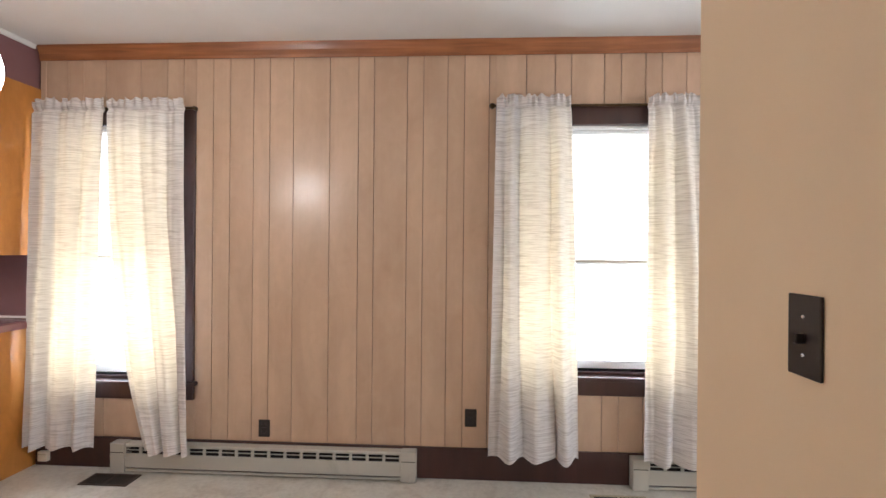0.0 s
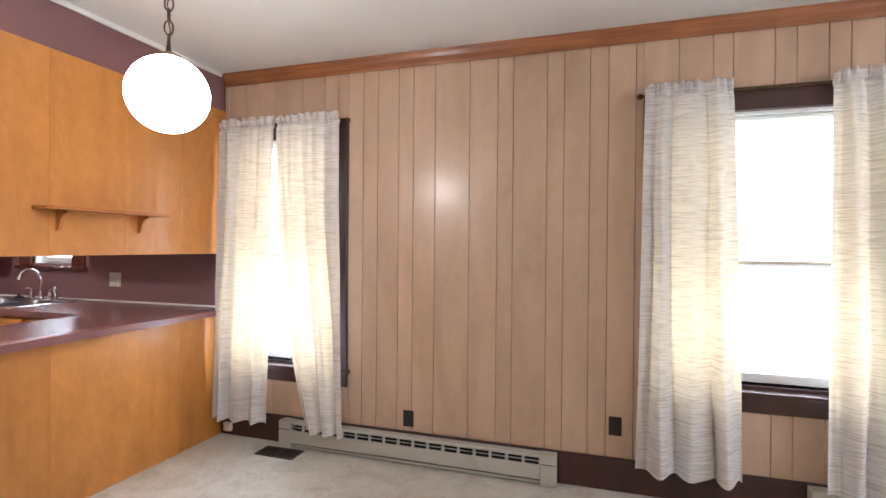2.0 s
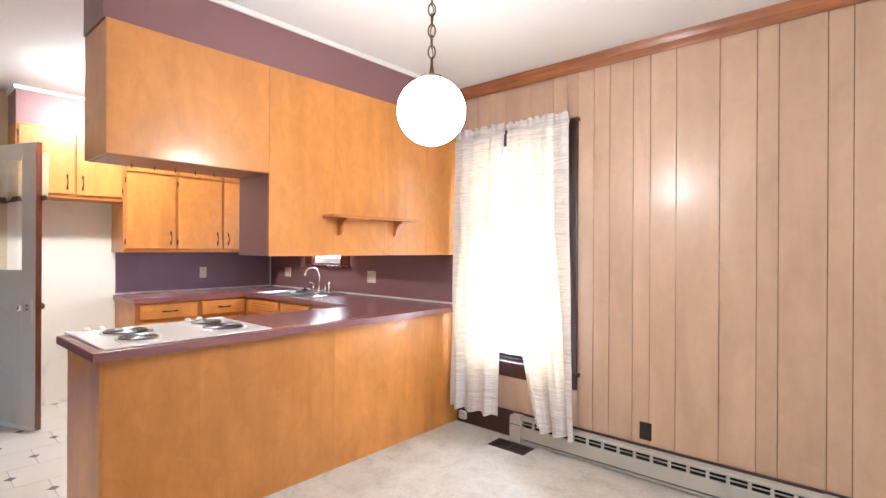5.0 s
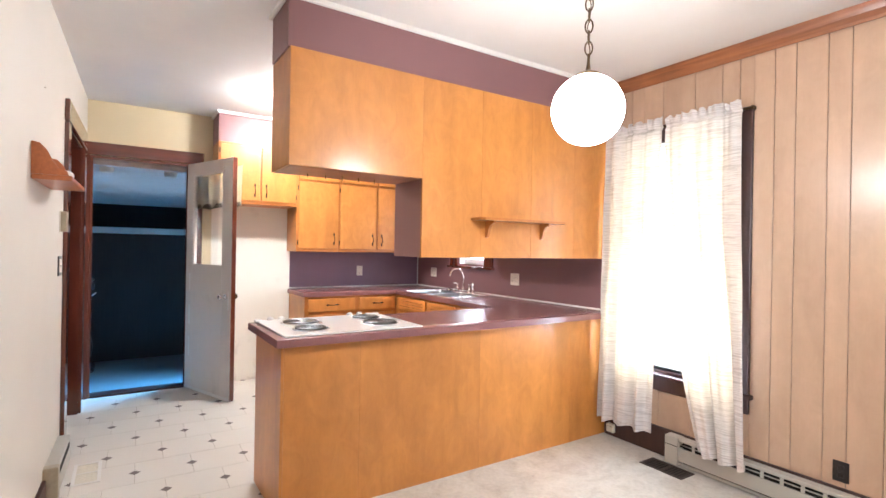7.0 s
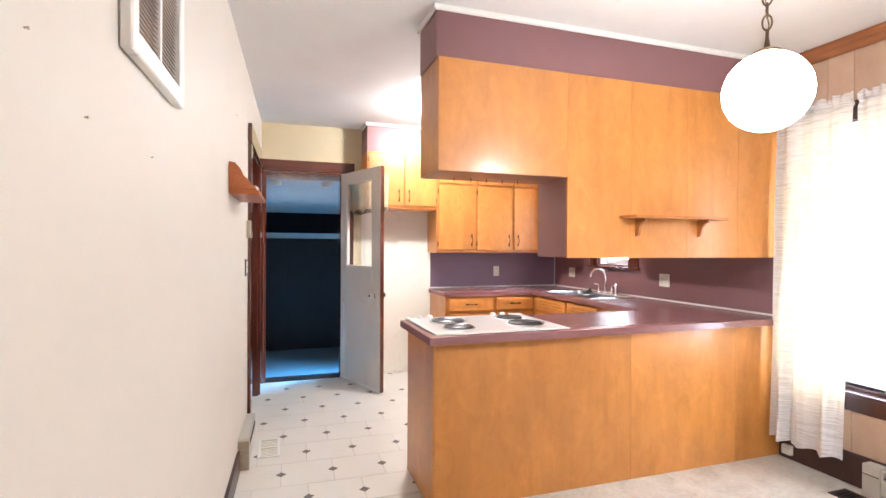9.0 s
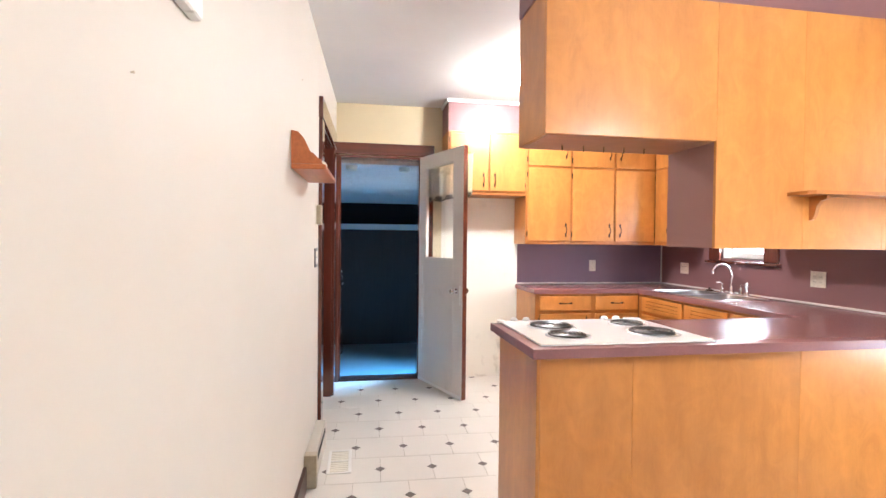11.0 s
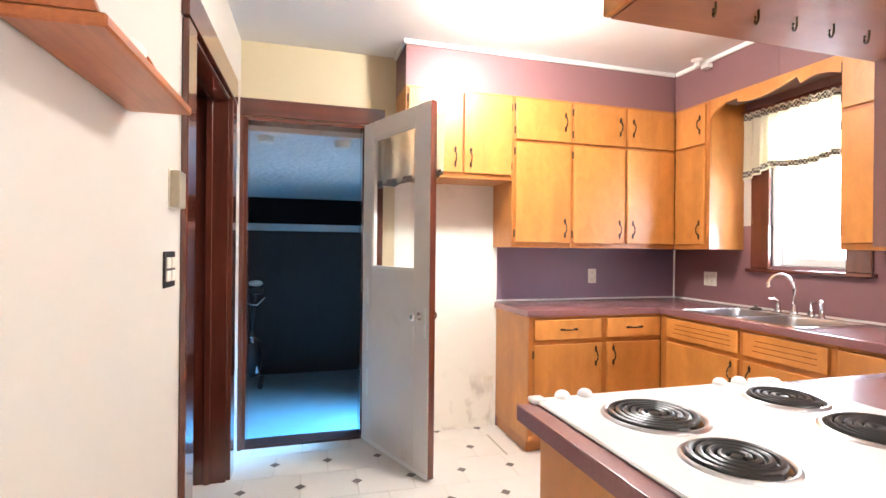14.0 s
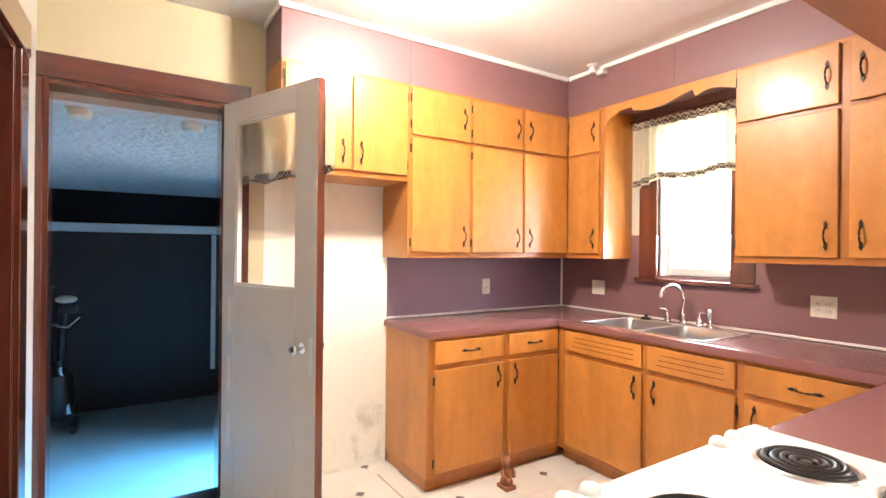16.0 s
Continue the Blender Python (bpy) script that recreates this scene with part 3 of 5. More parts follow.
curtain("curtain", "off-white slub curtain gathered beside the bright pane", (1.165, CY, 1.48, CY), (1.13, CY - 0.05, 1.60, CY - 0.06), 2.250, 0.185, 2.9, 0.046, "living window curtains", 14)


RODY = NY - 0.052


def rod(name, x0, x1, z, label, knobs):
    t = thing(name, label, "curtain rod", ((x0 + x1) / 2, RODY, z))
    part("pole", cyl(bmesh.new(), (x0, RODY, z), (x1, RODY, z), 0.008), M_BRASS, t, smooth=True)
    for x in (x0, x1):
        if knobs:
            part("finial", ball(bmesh.new(), (x, RODY, z), 0.017, u=12, v=8), M_BRASS, t, smooth=True)
        bm = box(bmesh.new(), x - 0.006, x + 0.006, RODY - 0.01, NY - 0.022, z - 0.012, z + 0.012, 0.002)
        part("bracket", bm, M_BRASS, t)
    return t


rod("curtain_rod", -2.52, -1.515, 2.215, "thin dark metal curtain rod over the dining window", False)
rod("curtain_rod", 0.285, 1.51, 2.215, "dark bronze curtain rod with round ends", True)


# ---- heaters and registers ----
def heater(name, x0, x1, label, slots):
    t = thing(name, label, "baseboard heater", ((x0 + x1) / 2, NY, 0))
    y0, y1, h = NY - 0.085, NY - 0.017, 0.178
    bm = bmesh.new()
    box(bm, x0 + 0.09, x1 - 0.09, y0 + 0.012, y1, 0.128, 0.134)
    box(bm, x0 + 0.09, x1 - 0.09, y1 - 0.006, y1, 0.012, h)
    part("back_plate", bm, M_SLOT, t, "dark inside")
    part("hood", box(bmesh.new(), x0 + 0.09, x1 - 0.09, y0 + 0.006, y1, h - 0.02, h, 0.004), M_HEATER, t)
    part("front_panel", box(bmesh.new(), x0 + 0.09, x1 - 0.09, y0, y0 + 0.008, 0.036, 0.122, 0.003), M_HEATER, t)
    part("lower_lip", box(bmesh.new(), x0 + 0.09, x1 - 0.09, y0 + 0.01, y0 + 0.02, 0.010, 0.024, 0.002), M_HEATER, t)
    for p, q in ((x0, x0 + 0.09), (x1 - 0.09, x1)):
        bm = box(bmesh.new(), p, q, y0 - 0.003, y1, 0.004, h + 0.003, 0.005, 2)
        cap = part("end_cap", bm, M_HEATER, t)
        part("seam", box(bmesh.new(), p + 0.004, q - 0.004, y0 - 0.0045, y0 - 0.002, 0.124, 0.128), M_SLOT, cap)
    data = mesh_of("louvre", box(bmesh.new(), -0.009, 0.009, -0.004, 0.006, 0.120, 0.160, 0.002), M_HEATER)
    for k in range(slots + 1):
        x = x0 + 0.09 + (x1 - x0 - 0.18) * k / slots
        shared("louvre", data, t, pose(x, y0 + 0.006, 0))
    part("mid_bar", box(bmesh.new(), x0 + 0.09, x1 - 0.09, y0 + 0.008, y0 + 0.014, 0.138, 0.143), M_HEATER, t)
    return t


heater("baseboard_heater", -2.005, -0.145, "long beige baseboard heater with a slotted grille below the panelling", 17)
heater("baseboard_heater", 1.10, 2.70, "beige baseboard heater partly behind the curtain", 15)


def register(name, x0, x1, y0, y1, frame_mat, slot_mat, label, alongx=True):
    t = thing(name, label, "floor register", ((x0 + x1) / 2, (y0 + y1) / 2, 0.0))
    bm = bmesh.new()
    e = 0.018
    box(bm, x0, x1, y0, y0 + e, 0.0, 0.006, 0.002)
    box(bm, x0, x1, y1 - e, y1, 0.0, 0.006, 0.002)
    box(bm, x0, x0 + e, y0 + e, y1 - e, 0.0, 0.006, 0.002)
    box(bm, x1 - e, x1, y0 + e, y1 - e, 0.0, 0.006, 0.002)
    part("frame", bm, frame_mat, t)
    part("well", box(bmesh.new(), x0 + e, x1 - e, y0 + e, y1 - e, 0.0, 0.0015), M_SLOT if frame_mat is not M_WHITE else slot_mat, t)
    n = 12
    ln = (x1 - x0 - 2 * e) if alongx else (y1 - y0 - 2 * e)
    half = ((y1 - y0) if alongx else (x1 - x0)) / 2 - e
    bm = box(bmesh.new(), -0.003, 0.003, -half, half, 0.0015, 0.005, 0.001) if alongx else box(bmesh.new(), -half, half, -0.003, 0.003, 0.0015, 0.005, 0.001)
    data = mesh_of("slat", bm, slot_mat)
    for k in range(n):
        f = (k + 0.5) / n * ln
        shared("slat", data, t, pose(x0 + e + f, (y0 + y1) / 2, 0) if alongx else pose((x0 + x1) / 2, y0 + e + f, 0))
    part("divider", box(bmesh.new(), (x0 + x1) / 2 - (half if not alongx else 0.004), (x0 + x1) / 2 + (half if not alongx else 0.004),
                        (y0 + y1) / 2 - (half if alongx else 0.004), (y0 + y1) / 2 + (half if alongx else 0.004), 0.001, 0.0062), frame_mat, t)
    return t


register("floor_register", -2.08, -1.79, 2.80, 2.945, M_REG, M_REG, "brown metal floor register set in the dining floor")
register("floor_register", 0.84, 1.15, 2.74, 2.90, M_BOX, M_REG, "taupe metal floor register below the living window")
register("floor_register", -3.84, -3.52, -0.265, -0.125, M_WHITE, M_SWITCH, "white metal floor register in the tile floor")


# ---- plates on the walls ----
def outlet(x, z, w, h, mat, label, name="wall_outlet", holes=2, y=NY, gang=1):
    t = thing(name, label, "outlet", (x, y, z))
    part("plate", box(bmesh.new(), x - w / 2, x + w / 2, y - 0.007, y, z - h / 2, z + h / 2, 0.003, 2), mat, t)
    for g in range(gang):
        gx = x + (g - (gang - 1) / 2) * 0.046
        for k in range(holes):
            zz = z + (k - (holes - 1) / 2) * 0.036
            s = part("socket", box(bmesh.new(), gx - 0.015, gx + 0.015, y - 0.009, y - 0.006, zz - 0.013, zz + 0.013, 0.002), mat, t)
            bm = bmesh.new()
            box(bm, gx - 0.007, gx - 0.005, y - 0.0096, y - 0.008, zz - 0.004, zz + 0.006)
            box(bm, gx + 0.005, gx + 0.007, y - 0.0096, y - 0.008, zz - 0.004, zz + 0.006)
            part("slots", bm, M_SLOT, s)
    return t


outlet(-1.086, 0.268, 0.070, 0.104, M_PLATE, "dark brown outlet plate low on the panelling")
outlet(0.174, 0.366, 0.070, 0.106, M_PLATE, "dark brown outlet plate beside the living window curtain")
outlet(-5.03, 1.095, 0.116, 0.105, M_SWITCH, "ivory double outlet plate beside the sink", gang=2)
outlet(-3.60, 1.095, 0.116, 0.110, M_SWITCH, "ivory switch and outlet plate on the plum wall", gang=2)
t = thing("cable_box", "small white cable box on the dark baseboard", "cable box", (-2.47, NY - 0.03, 0.05))
part("body", box(bmesh.new(), -2.505, -2.445, NY - 0.045, NY - 0.016, 0.035, 0.095, 0.004, 2), M_SWITCH, t)
part("lid_seam", box(bmesh.new(), -2.500, -2.450, NY - 0.0462, NY - 0.044, 0.078, 0.081), M_BOX, t)


def side_plate(name, x, y, z, w, h, mat, label, category, toggle):
    """A plate on a wall that faces along x."""
    s = 1 if toggle > 0 else -1
    t = thing(name, label, category, (x, y, z))
    part("plate", box(bmesh.new(), x, x + s * 0.006, y - w / 2, y + w / 2, z - h / 2, z + h / 2, 0.0025, 2), mat, t)
    part("toggle", box(bmesh.new(), x + s * 0.005, x + s * 0.02, y - 0.005, y + 0.005, z - 0.012, z + 0.004, 0.002), mat, t)
    for dz in (-0.030, 0.030):
        part("screw", ball(bmesh.new(), (x + s * 0.006, y, z + dz), 0.0035, u=8, v=6), M_STEEL, t, "steel screw", smooth=True)
    return t


side_plate("light_switch", 0.69, 0.875, 1.246, 0.076, 0.128, M_PLATE, "dark brown toggle switch plate on the tan partition", "switch", -1)
side_plate("wall_outlet", BX, 2.27, 1.10, 0.070, 0.112, M_SWITCH, "ivory outlet plate above the worktop", "outlet", 1)
side_plate("wall_outlet", BX, 1.41, 0.315, 0.070, 0.112, M_SWITCH, "ivory outlet low in the fridge alcove", "outlet", 1)


# ---- pendant ----
GX, GY, GZ, GR = -1.371, 1.433, 1.904, 0.135
t = thing("pendant_lamp", "lit white glass globe hanging on a dark brass chain", "pendant lamp", (GX, GY, CEIL))
bm = bmesh.new()
prof = [(GR * math.sin(a), GR * 0.985 * math.cos(a)) for a in [math.pi * k / 24 for k in range(23, 1, -1)]]
turned(bm, (GX, GY, GZ), [(0.002, -GR * 0.985)] + prof + [(0.038, GR * 0.97)], 40)
part("globe", bm, M_GLOBE, t, "glowing opal glass globe", smooth=True)
part("holder", turned(bmesh.new(), (GX, GY, GZ + GR * 0.955), [(0.040, 0), (0.042, 0.008), (0.024, 0.016), (0.010, 0.022), (0.006, 0.05), (0.004, 0.085)], 20), M_BRASS, t, smooth=True)
link = bmesh.new()
tube(link, [(0.014 * math.cos(2 * math.pi * k / 16), 0, 0.026 * math.sin(2 * math.pi * k / 16)) for k in range(16)], 0.0032, 6, True)
link = mesh_of("chain_link", link, M_BRASS, True)
z, k = GZ + GR + 0.10, 0
while z < CEIL - 0.05:
    shared("chain_link", link, t, pose(GX, GY, z, 0, 0, 35 + 90 * (k % 2)))
    z, k = z + 0.042, k + 1
part("canopy", turned(bmesh.new(), (GX, GY, CEIL - 0.045), [(0.006, 0), (0.02, 0.008), (0.055, 0.03), (0.06, 0.045)], 24), M_BRASS, t, smooth=True)
part("cord", tube(bmesh.new(), [(GX + 0.005 * math.sin(q * 1.7), GY + 0.005 * math.cos(q * 1.3), GZ + GR + 0.05 + q * (CEIL - GZ - GR - 0.06) / 12) for q in range(13)], 0.0022, 6), M_BRASS, t, smooth=True)

# ---- kitchen cabinets ----
def pull_mesh():
    """A black bail pull with pointed end plates; long side along z, outwards along y."""
    bm = bmesh.new()
    for s in (1, -1):
        out = [(0, 0.030), (0.009, 0.012), (0.006, 0.004), (0.008, -0.006), (0, -0.012), (-0.008, -0.006), (-0.006, 0.004), (-0.009, 0.012)]
        m = Matrix.Translation((0, 0, s * 0.040)) @ Matrix.Rotation(radians(90), 4, "X")
        prism(bm, [(u, s * v) for u, v in out], Matrix.Translation((0, 0.001, 0)) @ m, Matrix.Translation((0, 0.004, 0)) @ m)
    tube(bm, [(0, 0.003 + 0.024 * math.sin(math.pi * k / 10) ** 0.7, 0.040 - 0.080 * k / 10) for k in range(11)], 0.0042, 8)
    return mesh_of("handle", bm, M_BLACK, True)


PULL = pull_mesh()
HINGE = mesh_of("hinge", box(bmesh.new(), -0.006, 0.006, 0, 0.006, -0.025, 0.025, 0.002), M_BLACK)


def cabinet(name, label, side, a0, a1, z0, z1, back, face, doors, group="", base=False, body_mat=None):
    """A cabinet against the west or north wall. doors: (a0, a1, z0, z1, kind, hinge end)."""
    west = side == "west"

    def bx(bm, p, q, d0, d1, r, s, bev=0.0, seg=1):
        return box(bm, face + d0, face + d1, p, q, r, s, bev, seg) if west else box(bm, p, q, face - d1, face - d0, r, s, bev, seg)

    def at(a, d, z, horizontal=False):
        m = pose(face + d, a, z, 0, 0, -90) if west else pose(a, face - d, z, 0, 0, 180)
        return m @ pose(0, 0, 0, 0, 90, 0) if horizontal else m

    depth = abs(face - back)
    t = thing(name, label, "cabinet", (face - depth / 2, (a0 + a1) / 2, 0 if base else z0) if west else ((a0 + a1) / 2, face + depth / 2, 0 if base else z0), group)
    part("body", bx(bmesh.new(), a0, a1, -depth, -0.018, z0, z1 - (0.135 if "sink" in label else 0.0), 0.002), body_mat or M_CAB, t)
    bm = bmesh.new()
    bx(bm, a0, a1, -0.018, 0, z1 - 0.022, z1, 0.002)
    bx(bm, a0, a1, -0.018, 0, z0, z0 + 0.036, 0.002)
    cols = sorted({(d[0], d[1]) for d in doors})
    edges = [a0] + [v for c in cols for v in c] + [a1]
    for k in range(0, len(edges), 2):
        p, q = edges[k], edges[k + 1]
        if q - p > 0.004:
            bx(bm, p - (0.008 if k else 0), q + (0.008 if k + 2 < len(edges) else 0), -0.018, -0.0005, z0 + 0.036, z1 - 0.022)
    rows = sorted({(d[2], d[3]) for d in doors})
    for (r0, r1), (s0, s1) in zip(rows, rows[1:]):
        if s0 > r1:
            bx(bm, a0 + 0.004, a1 - 0.004, -0.018, -0.001, r1 - 0.008, s0 + 0.008)
    part("face_frame", bm, M_CABFRAME, t)
    if base:
        part("toe_kick", bx(bmesh.new(), a0 + 0.01, a1 + (0.05 if west else -0.005), -depth, -0.045, 0, z0 + 0.002), M_CABFRAME, t)
    for p, q, r, s, kind, end in doors:
        bm = bx(bmesh.new(), p, q, 0.0, 0.017, r, s, 0.005, 2)
        nm = "drawer_front" if kind in ("drawer", "slats") else "door"
        d = part(nm, bm, M_CAB, t)
        mid, zz = (p + q) / 2, (r + s) / 2
        if kind == "drawer":
            shared("handle", PULL, d, at(mid, 0.017, zz, True), "black iron pull")
        elif kind == "slats":
            for k in range(3):
                zk = r + (s - r) * (0.28 + 0.22 * k)
                part("groove", bx(bmesh.new(), p + 0.06 + 0.01 * k, q - 0.05, 0.0165, 0.0178, zk - 0.0016, zk + 0.0016), M_MAHOG, d)
        else:
            ha = q - 0.045 if end == "low" else p + 0.045
            hz = {"bottom": r + 0.10, "top": s - 0.085, "mid": zz}[kind]
            shared("handle", PULL, d, at(ha, 0.017, hz), "black iron pull")
            hx = p - 0.004 if end == "low" else q + 0.004
            for hz in (r + 0.06, s - 0.06):
                shared("hinge", HINGE, d, at(hx, 0.004, hz), "black hinge")
    return t


L0, L1, T0, T1 = 1.350, 2.022, 2.044, 2.318
cabinet("wall_cabinet", "amber plywood cabinet with two doors above the fridge alcove", "west", 0.70, 1.432, 1.762, 2.335, BX, UF,
        [(0.716, 1.070, 1.795, 2.312, "bottom", "low"), (1.086, 1.420, 1.795, 2.312, "bottom", "high")], "wall cabinets")
cabinet("wall_cabinet", "tall amber plywood wall cabinet next to the fridge alcove", "west", 1.433, 1.880, 1.315, 2.335, BX, UF,
        [(1.452, 1.868, L0, L1, "bottom", "low"), (1.452, 1.868, T0, T1, "mid", "low")], "wall cabinets")
cabinet("wall_cabinet", "amber plywood wall cabinet with two pairs of doors", "west", 1.881, 2.747, 1.315, 2.335, BX, UF,
        [(1.892, 2.308, L0, L1, "bottom", "low"), (1.892, 2.308, T0, T1, "mid", "low"),
         (2.328, 2.735, L0, L1, "bottom", "high"), (2.328, 2.735, T0, T1, "mid", "high")], "wall cabinets")
cabinet("wall_cabinet", "narrow amber corner cabinet beside the kitchen window", "north", -5.074, -4.745, 1.315, 2.335, NY, WF,
        [(-5.045, -4.775, L0, L1, "bottom", "low"), (-5.045, -4.775, T0, T1, "mid", "low")], "wall cabinets")
cabinet("wall_cabinet", "wide amber wall cabinet on the other side of the window", "north", -3.892, -2.882, 1.315, 2.335, NY, WF,
        [(-3.880, -3.437, L0, L1, "bottom", "low"), (-3.880, -3.437, T0, T1, "mid", "low"),
         (-3.397, -2.93, L0, L1, "bottom", "high"), (-3.397, -2.93, T0, T1, "mid", "high")], "wall cabinets")
BF, NF = -4.876, 2.470      # faces of the west and window-side base cabinets
cabinet("base_cabinet", "amber base cabinet with two drawers over two doors", "west", 1.467, 2.469, 0.075, 0.872, BX, BF,
        [(1.502, 1.992, 0.11, 0.690, "top", "low"), (2.036, 2.455, 0.11, 0.690, "top", "high"),
         (1.502, 1.992, 0.722, 0.850, "drawer", ""), (2.036, 2.455, 0.722, 0.850, "drawer", "")], "base cabinets", True)
cabinet("base_cabinet", "amber sink cabinet with grooved tilt fronts and two doors", "north", -4.874, -3.706, 0.075, 0.872, NY, NF,
        [(-4.80, -4.235, 0.11, 0.690, "top", "low"), (-4.20, -3.735, 0.11, 0.690, "top", "high"),
         (-4.80, -4.235, 0.722, 0.850, "slats", ""), (-4.20, -3.735, 0.722, 0.850, "slats", "")], "base cabinets", True)
cabinet("base_cabinet", "amber base cabinet with a drawer in the counter corner", "north", -3.705, -3.10, 0.075, 0.872, NY, NF,
        [(-3.692, -3.20, 0.11, 0.690, "top", "high"), (-3.692, -3.20, 0.722, 0.850, "drawer", "")], "base cabinets", True)

# scalloped valance board over the sink window
t = thing("window_valance", "scalloped amber plywood valance between the wall cabinets", "valance", (-4.318, WF, 2.25))
out = [(-4.744, 2.334), (-4.744, 2.205), (-4.715, 2.240), (-4.68, 2.262), (-4.62, 2.285), (-4.535, 2.287), (-4.525, 2.262), (-4.43, 2.246), (-4.33, 2.252), (-4.22, 2.276),
       (-4.135, 2.296), (-4.115, 2.252), (-4.07, 2.268), (-4.02, 2.274), (-3.96, 2.262), (-3.893, 2.236), (-3.893, 2.334)]
turn90 = Matrix.Rotation(radians(90), 4, "X")
part("board", prism(bmesh.new(), out, Matrix.Translation((0, WF + 0.018, 0)) @ turn90, Matrix.Translation((0, WF, 0)) @ turn90), M_CAB, t)
single("window_return", box(bmesh.new(), -4.744, -3.893, WF + 0.02, NY - 0.07, 2.318, 2.333), M_PURPLE, "plum-painted top of the window recess", kind="structure")

# ---- worktop ----
CT0, CT1 = 0.873, 0.913
t = thing("countertop", "U-shaped plum laminate worktop with a square front edge", "countertop", (-4.0, 2.7, CT0))
SX0, SX1, SY0, SY1 = -4.705, -3.897, 2.480, 2.985


def flat_slab(cuts_x, cuts_y, filled, z0, z1, bevel):
    """A flat board over the filled cells of a plan, with holes, its upper edges rounded."""
    bm, verts = bmesh.new(), {}

    def vert(i, j, z):
        if (i, j, z) not in verts:
            verts[i, j, z] = bm.verts.new((cuts_x[i], cuts_y[j], z))
        return verts[i, j, z]

    cells = {(i, j) for i in range(len(cuts_x) - 1) for j in range(len(cuts_y) - 1)
             if filled((cuts_x[i] + cuts_x[i + 1]) / 2, (cuts_y[j] + cuts_y[j + 1]) / 2)}
    rims = []
    for i, j in cells:
        for z in (z0, z1):
            bm.faces.new([vert(i, j, z), vert(i + 1, j, z), vert(i + 1, j + 1, z), vert(i, j + 1, z)])
        for (p, q), (r, s), near in (((i, j), (i + 1, j), (i, j - 1)), ((i + 1, j), (i + 1, j + 1), (i + 1, j)), ((i + 1, j + 1), (i, j + 1), (i, j + 1)), ((i, j + 1), (i, j), (i - 1, j))):
            if near not in cells:
                bm.faces.new([vert(p, q, z0), vert(r, s, z0), vert(r, s, z1), vert(p, q, z1)])
                rims.append((vert(p, q, z1), vert(r, s, z1)))
    bmesh.ops.recalc_face_normals(bm, faces=bm.faces)
    edges = [bm.edges.get(e) for e in rims]
    bmesh.ops.bevel(bm, geom=edges, offset=bevel, segments=2, affect="EDGES", profile=0.6)
    return bm


HOLES = ((SX0 + 0.02, SX1 - 0.02, SY0 + 0.02, SY1 - 0.02), (-3.095, -2.60, 0.70, 1.375))


def on_worktop(x, y):
    if any(h[0] < x < h[1] and h[2] < y < h[3] for h in HOLES):
        return False
    return y > 2.445 or x > -3.148 or (x < -4.855 and y > 1.450)


cx = sorted({BX + 0.001, -4.855, -3.148, -2.505, *[v for h in HOLES for v in h[:2]]})
cy = sorted({0.588, 1.450, 2.445, NY - 0.002, *[v for h in HOLES for v in h[2:]]})
for x0, x1, y0, y1 in ((-2.505, -2.5035, 0.589, NY - 0.003), (-3.147, -2.506, 0.5865, 0.588), (-4.855, -4.8535, 1.451, 2.444), (-4.852, -3.150, 2.4435, 2.445)):
    part("edge_band", box(bmesh.new(), x0, x1, y0, y1, CT0 + 0.001, CT1 - 0.003), M_LAMINATE, t)
part("slab", flat_slab(cx, cy, on_worktop, CT0, CT1, 0.003), M_LAMINATE, t, smooth=True)

# ---- peninsula ----
t = thing("kitchen_peninsula", "amber plywood peninsula with plain veneer panels", "peninsula", (-2.83, 1.83, 0))
part("carcass", box(bmesh.new(), -3.085, -2.573, 0.640, 2.468, 0.0, 0.872), M_CABFRAME, t)
for p, q in ((0.636, 1.04), (1.0403, 1.85), (1.8503, 2.66), (2.6603, NY - 0.002)):
    part("front_panel", box(bmesh.new(), -2.573, -2.554, p, q, 0.0, 0.872, 0.001), M_CAB, t)
part("end_panel", box(bmesh.new(), -3.085, -2.554, 0.620, 0.6355, 0.0, 0.872, 0.002), M_CAB, t)

# ---- hanging cabinet over the peninsula ----
t = thing("hanging_cabinet", "large amber veneer hanging cabinet with a stepped lower edge", "cabinet", (-2.7, 1.83, 1.315))
for p, q in ((0.636, 1.3965), (1.397, 1.825), (1.8253, 2.24), (2.2403, 2.65), (2.6503, NY - 0.002)):
    part("front_panel", box(bmesh.new(), -2.553, -2.536, p, q, 1.768 if q < 1.4 else 1.315, 2.352, 0.001), M_CAB, t)
part("end_panel", box(bmesh.new(), -2.870, -2.5535, 0.636, 0.652, 1.768, 2.352, 0.002), M_CAB, t)
for x, p, q, r in ((-2.870, 0.6525, 1.397, 1.770), (-2.870, 1.3975, WF - 0.002, 1.317), (-2.868, WF - 0.001, NY - 0.002, 1.317)):
    part("body", box(bmesh.new(), x, -2.5535, p, q, r, 2.350), M_PLUM_WARMLIT, t, "plum underside and sides, warm lamp light put into the colour")
# thin board added to carry the warm bounce as brown colour
part("bottom_board", box(bmesh.new(), -2.868, -2.5545, 0.654, 1.396, 1.7665, 1.7695), M_UNDER_BOUNCE, t, "added bottom board, warm bounce light put into its brown")
hook = bmesh.new()
tube(hook, [(0, 0, 0), (0, 0, -0.008)] + [(0.0, 0.009 - 0.009 * math.cos(a), -0.012 - 0.011 * math.sin(a)) for a in [math.pi * k / 8 for k in range(11)]], 0.0022, 6)
hook = mesh_of("cup_hook", hook, M_BRASS, True)
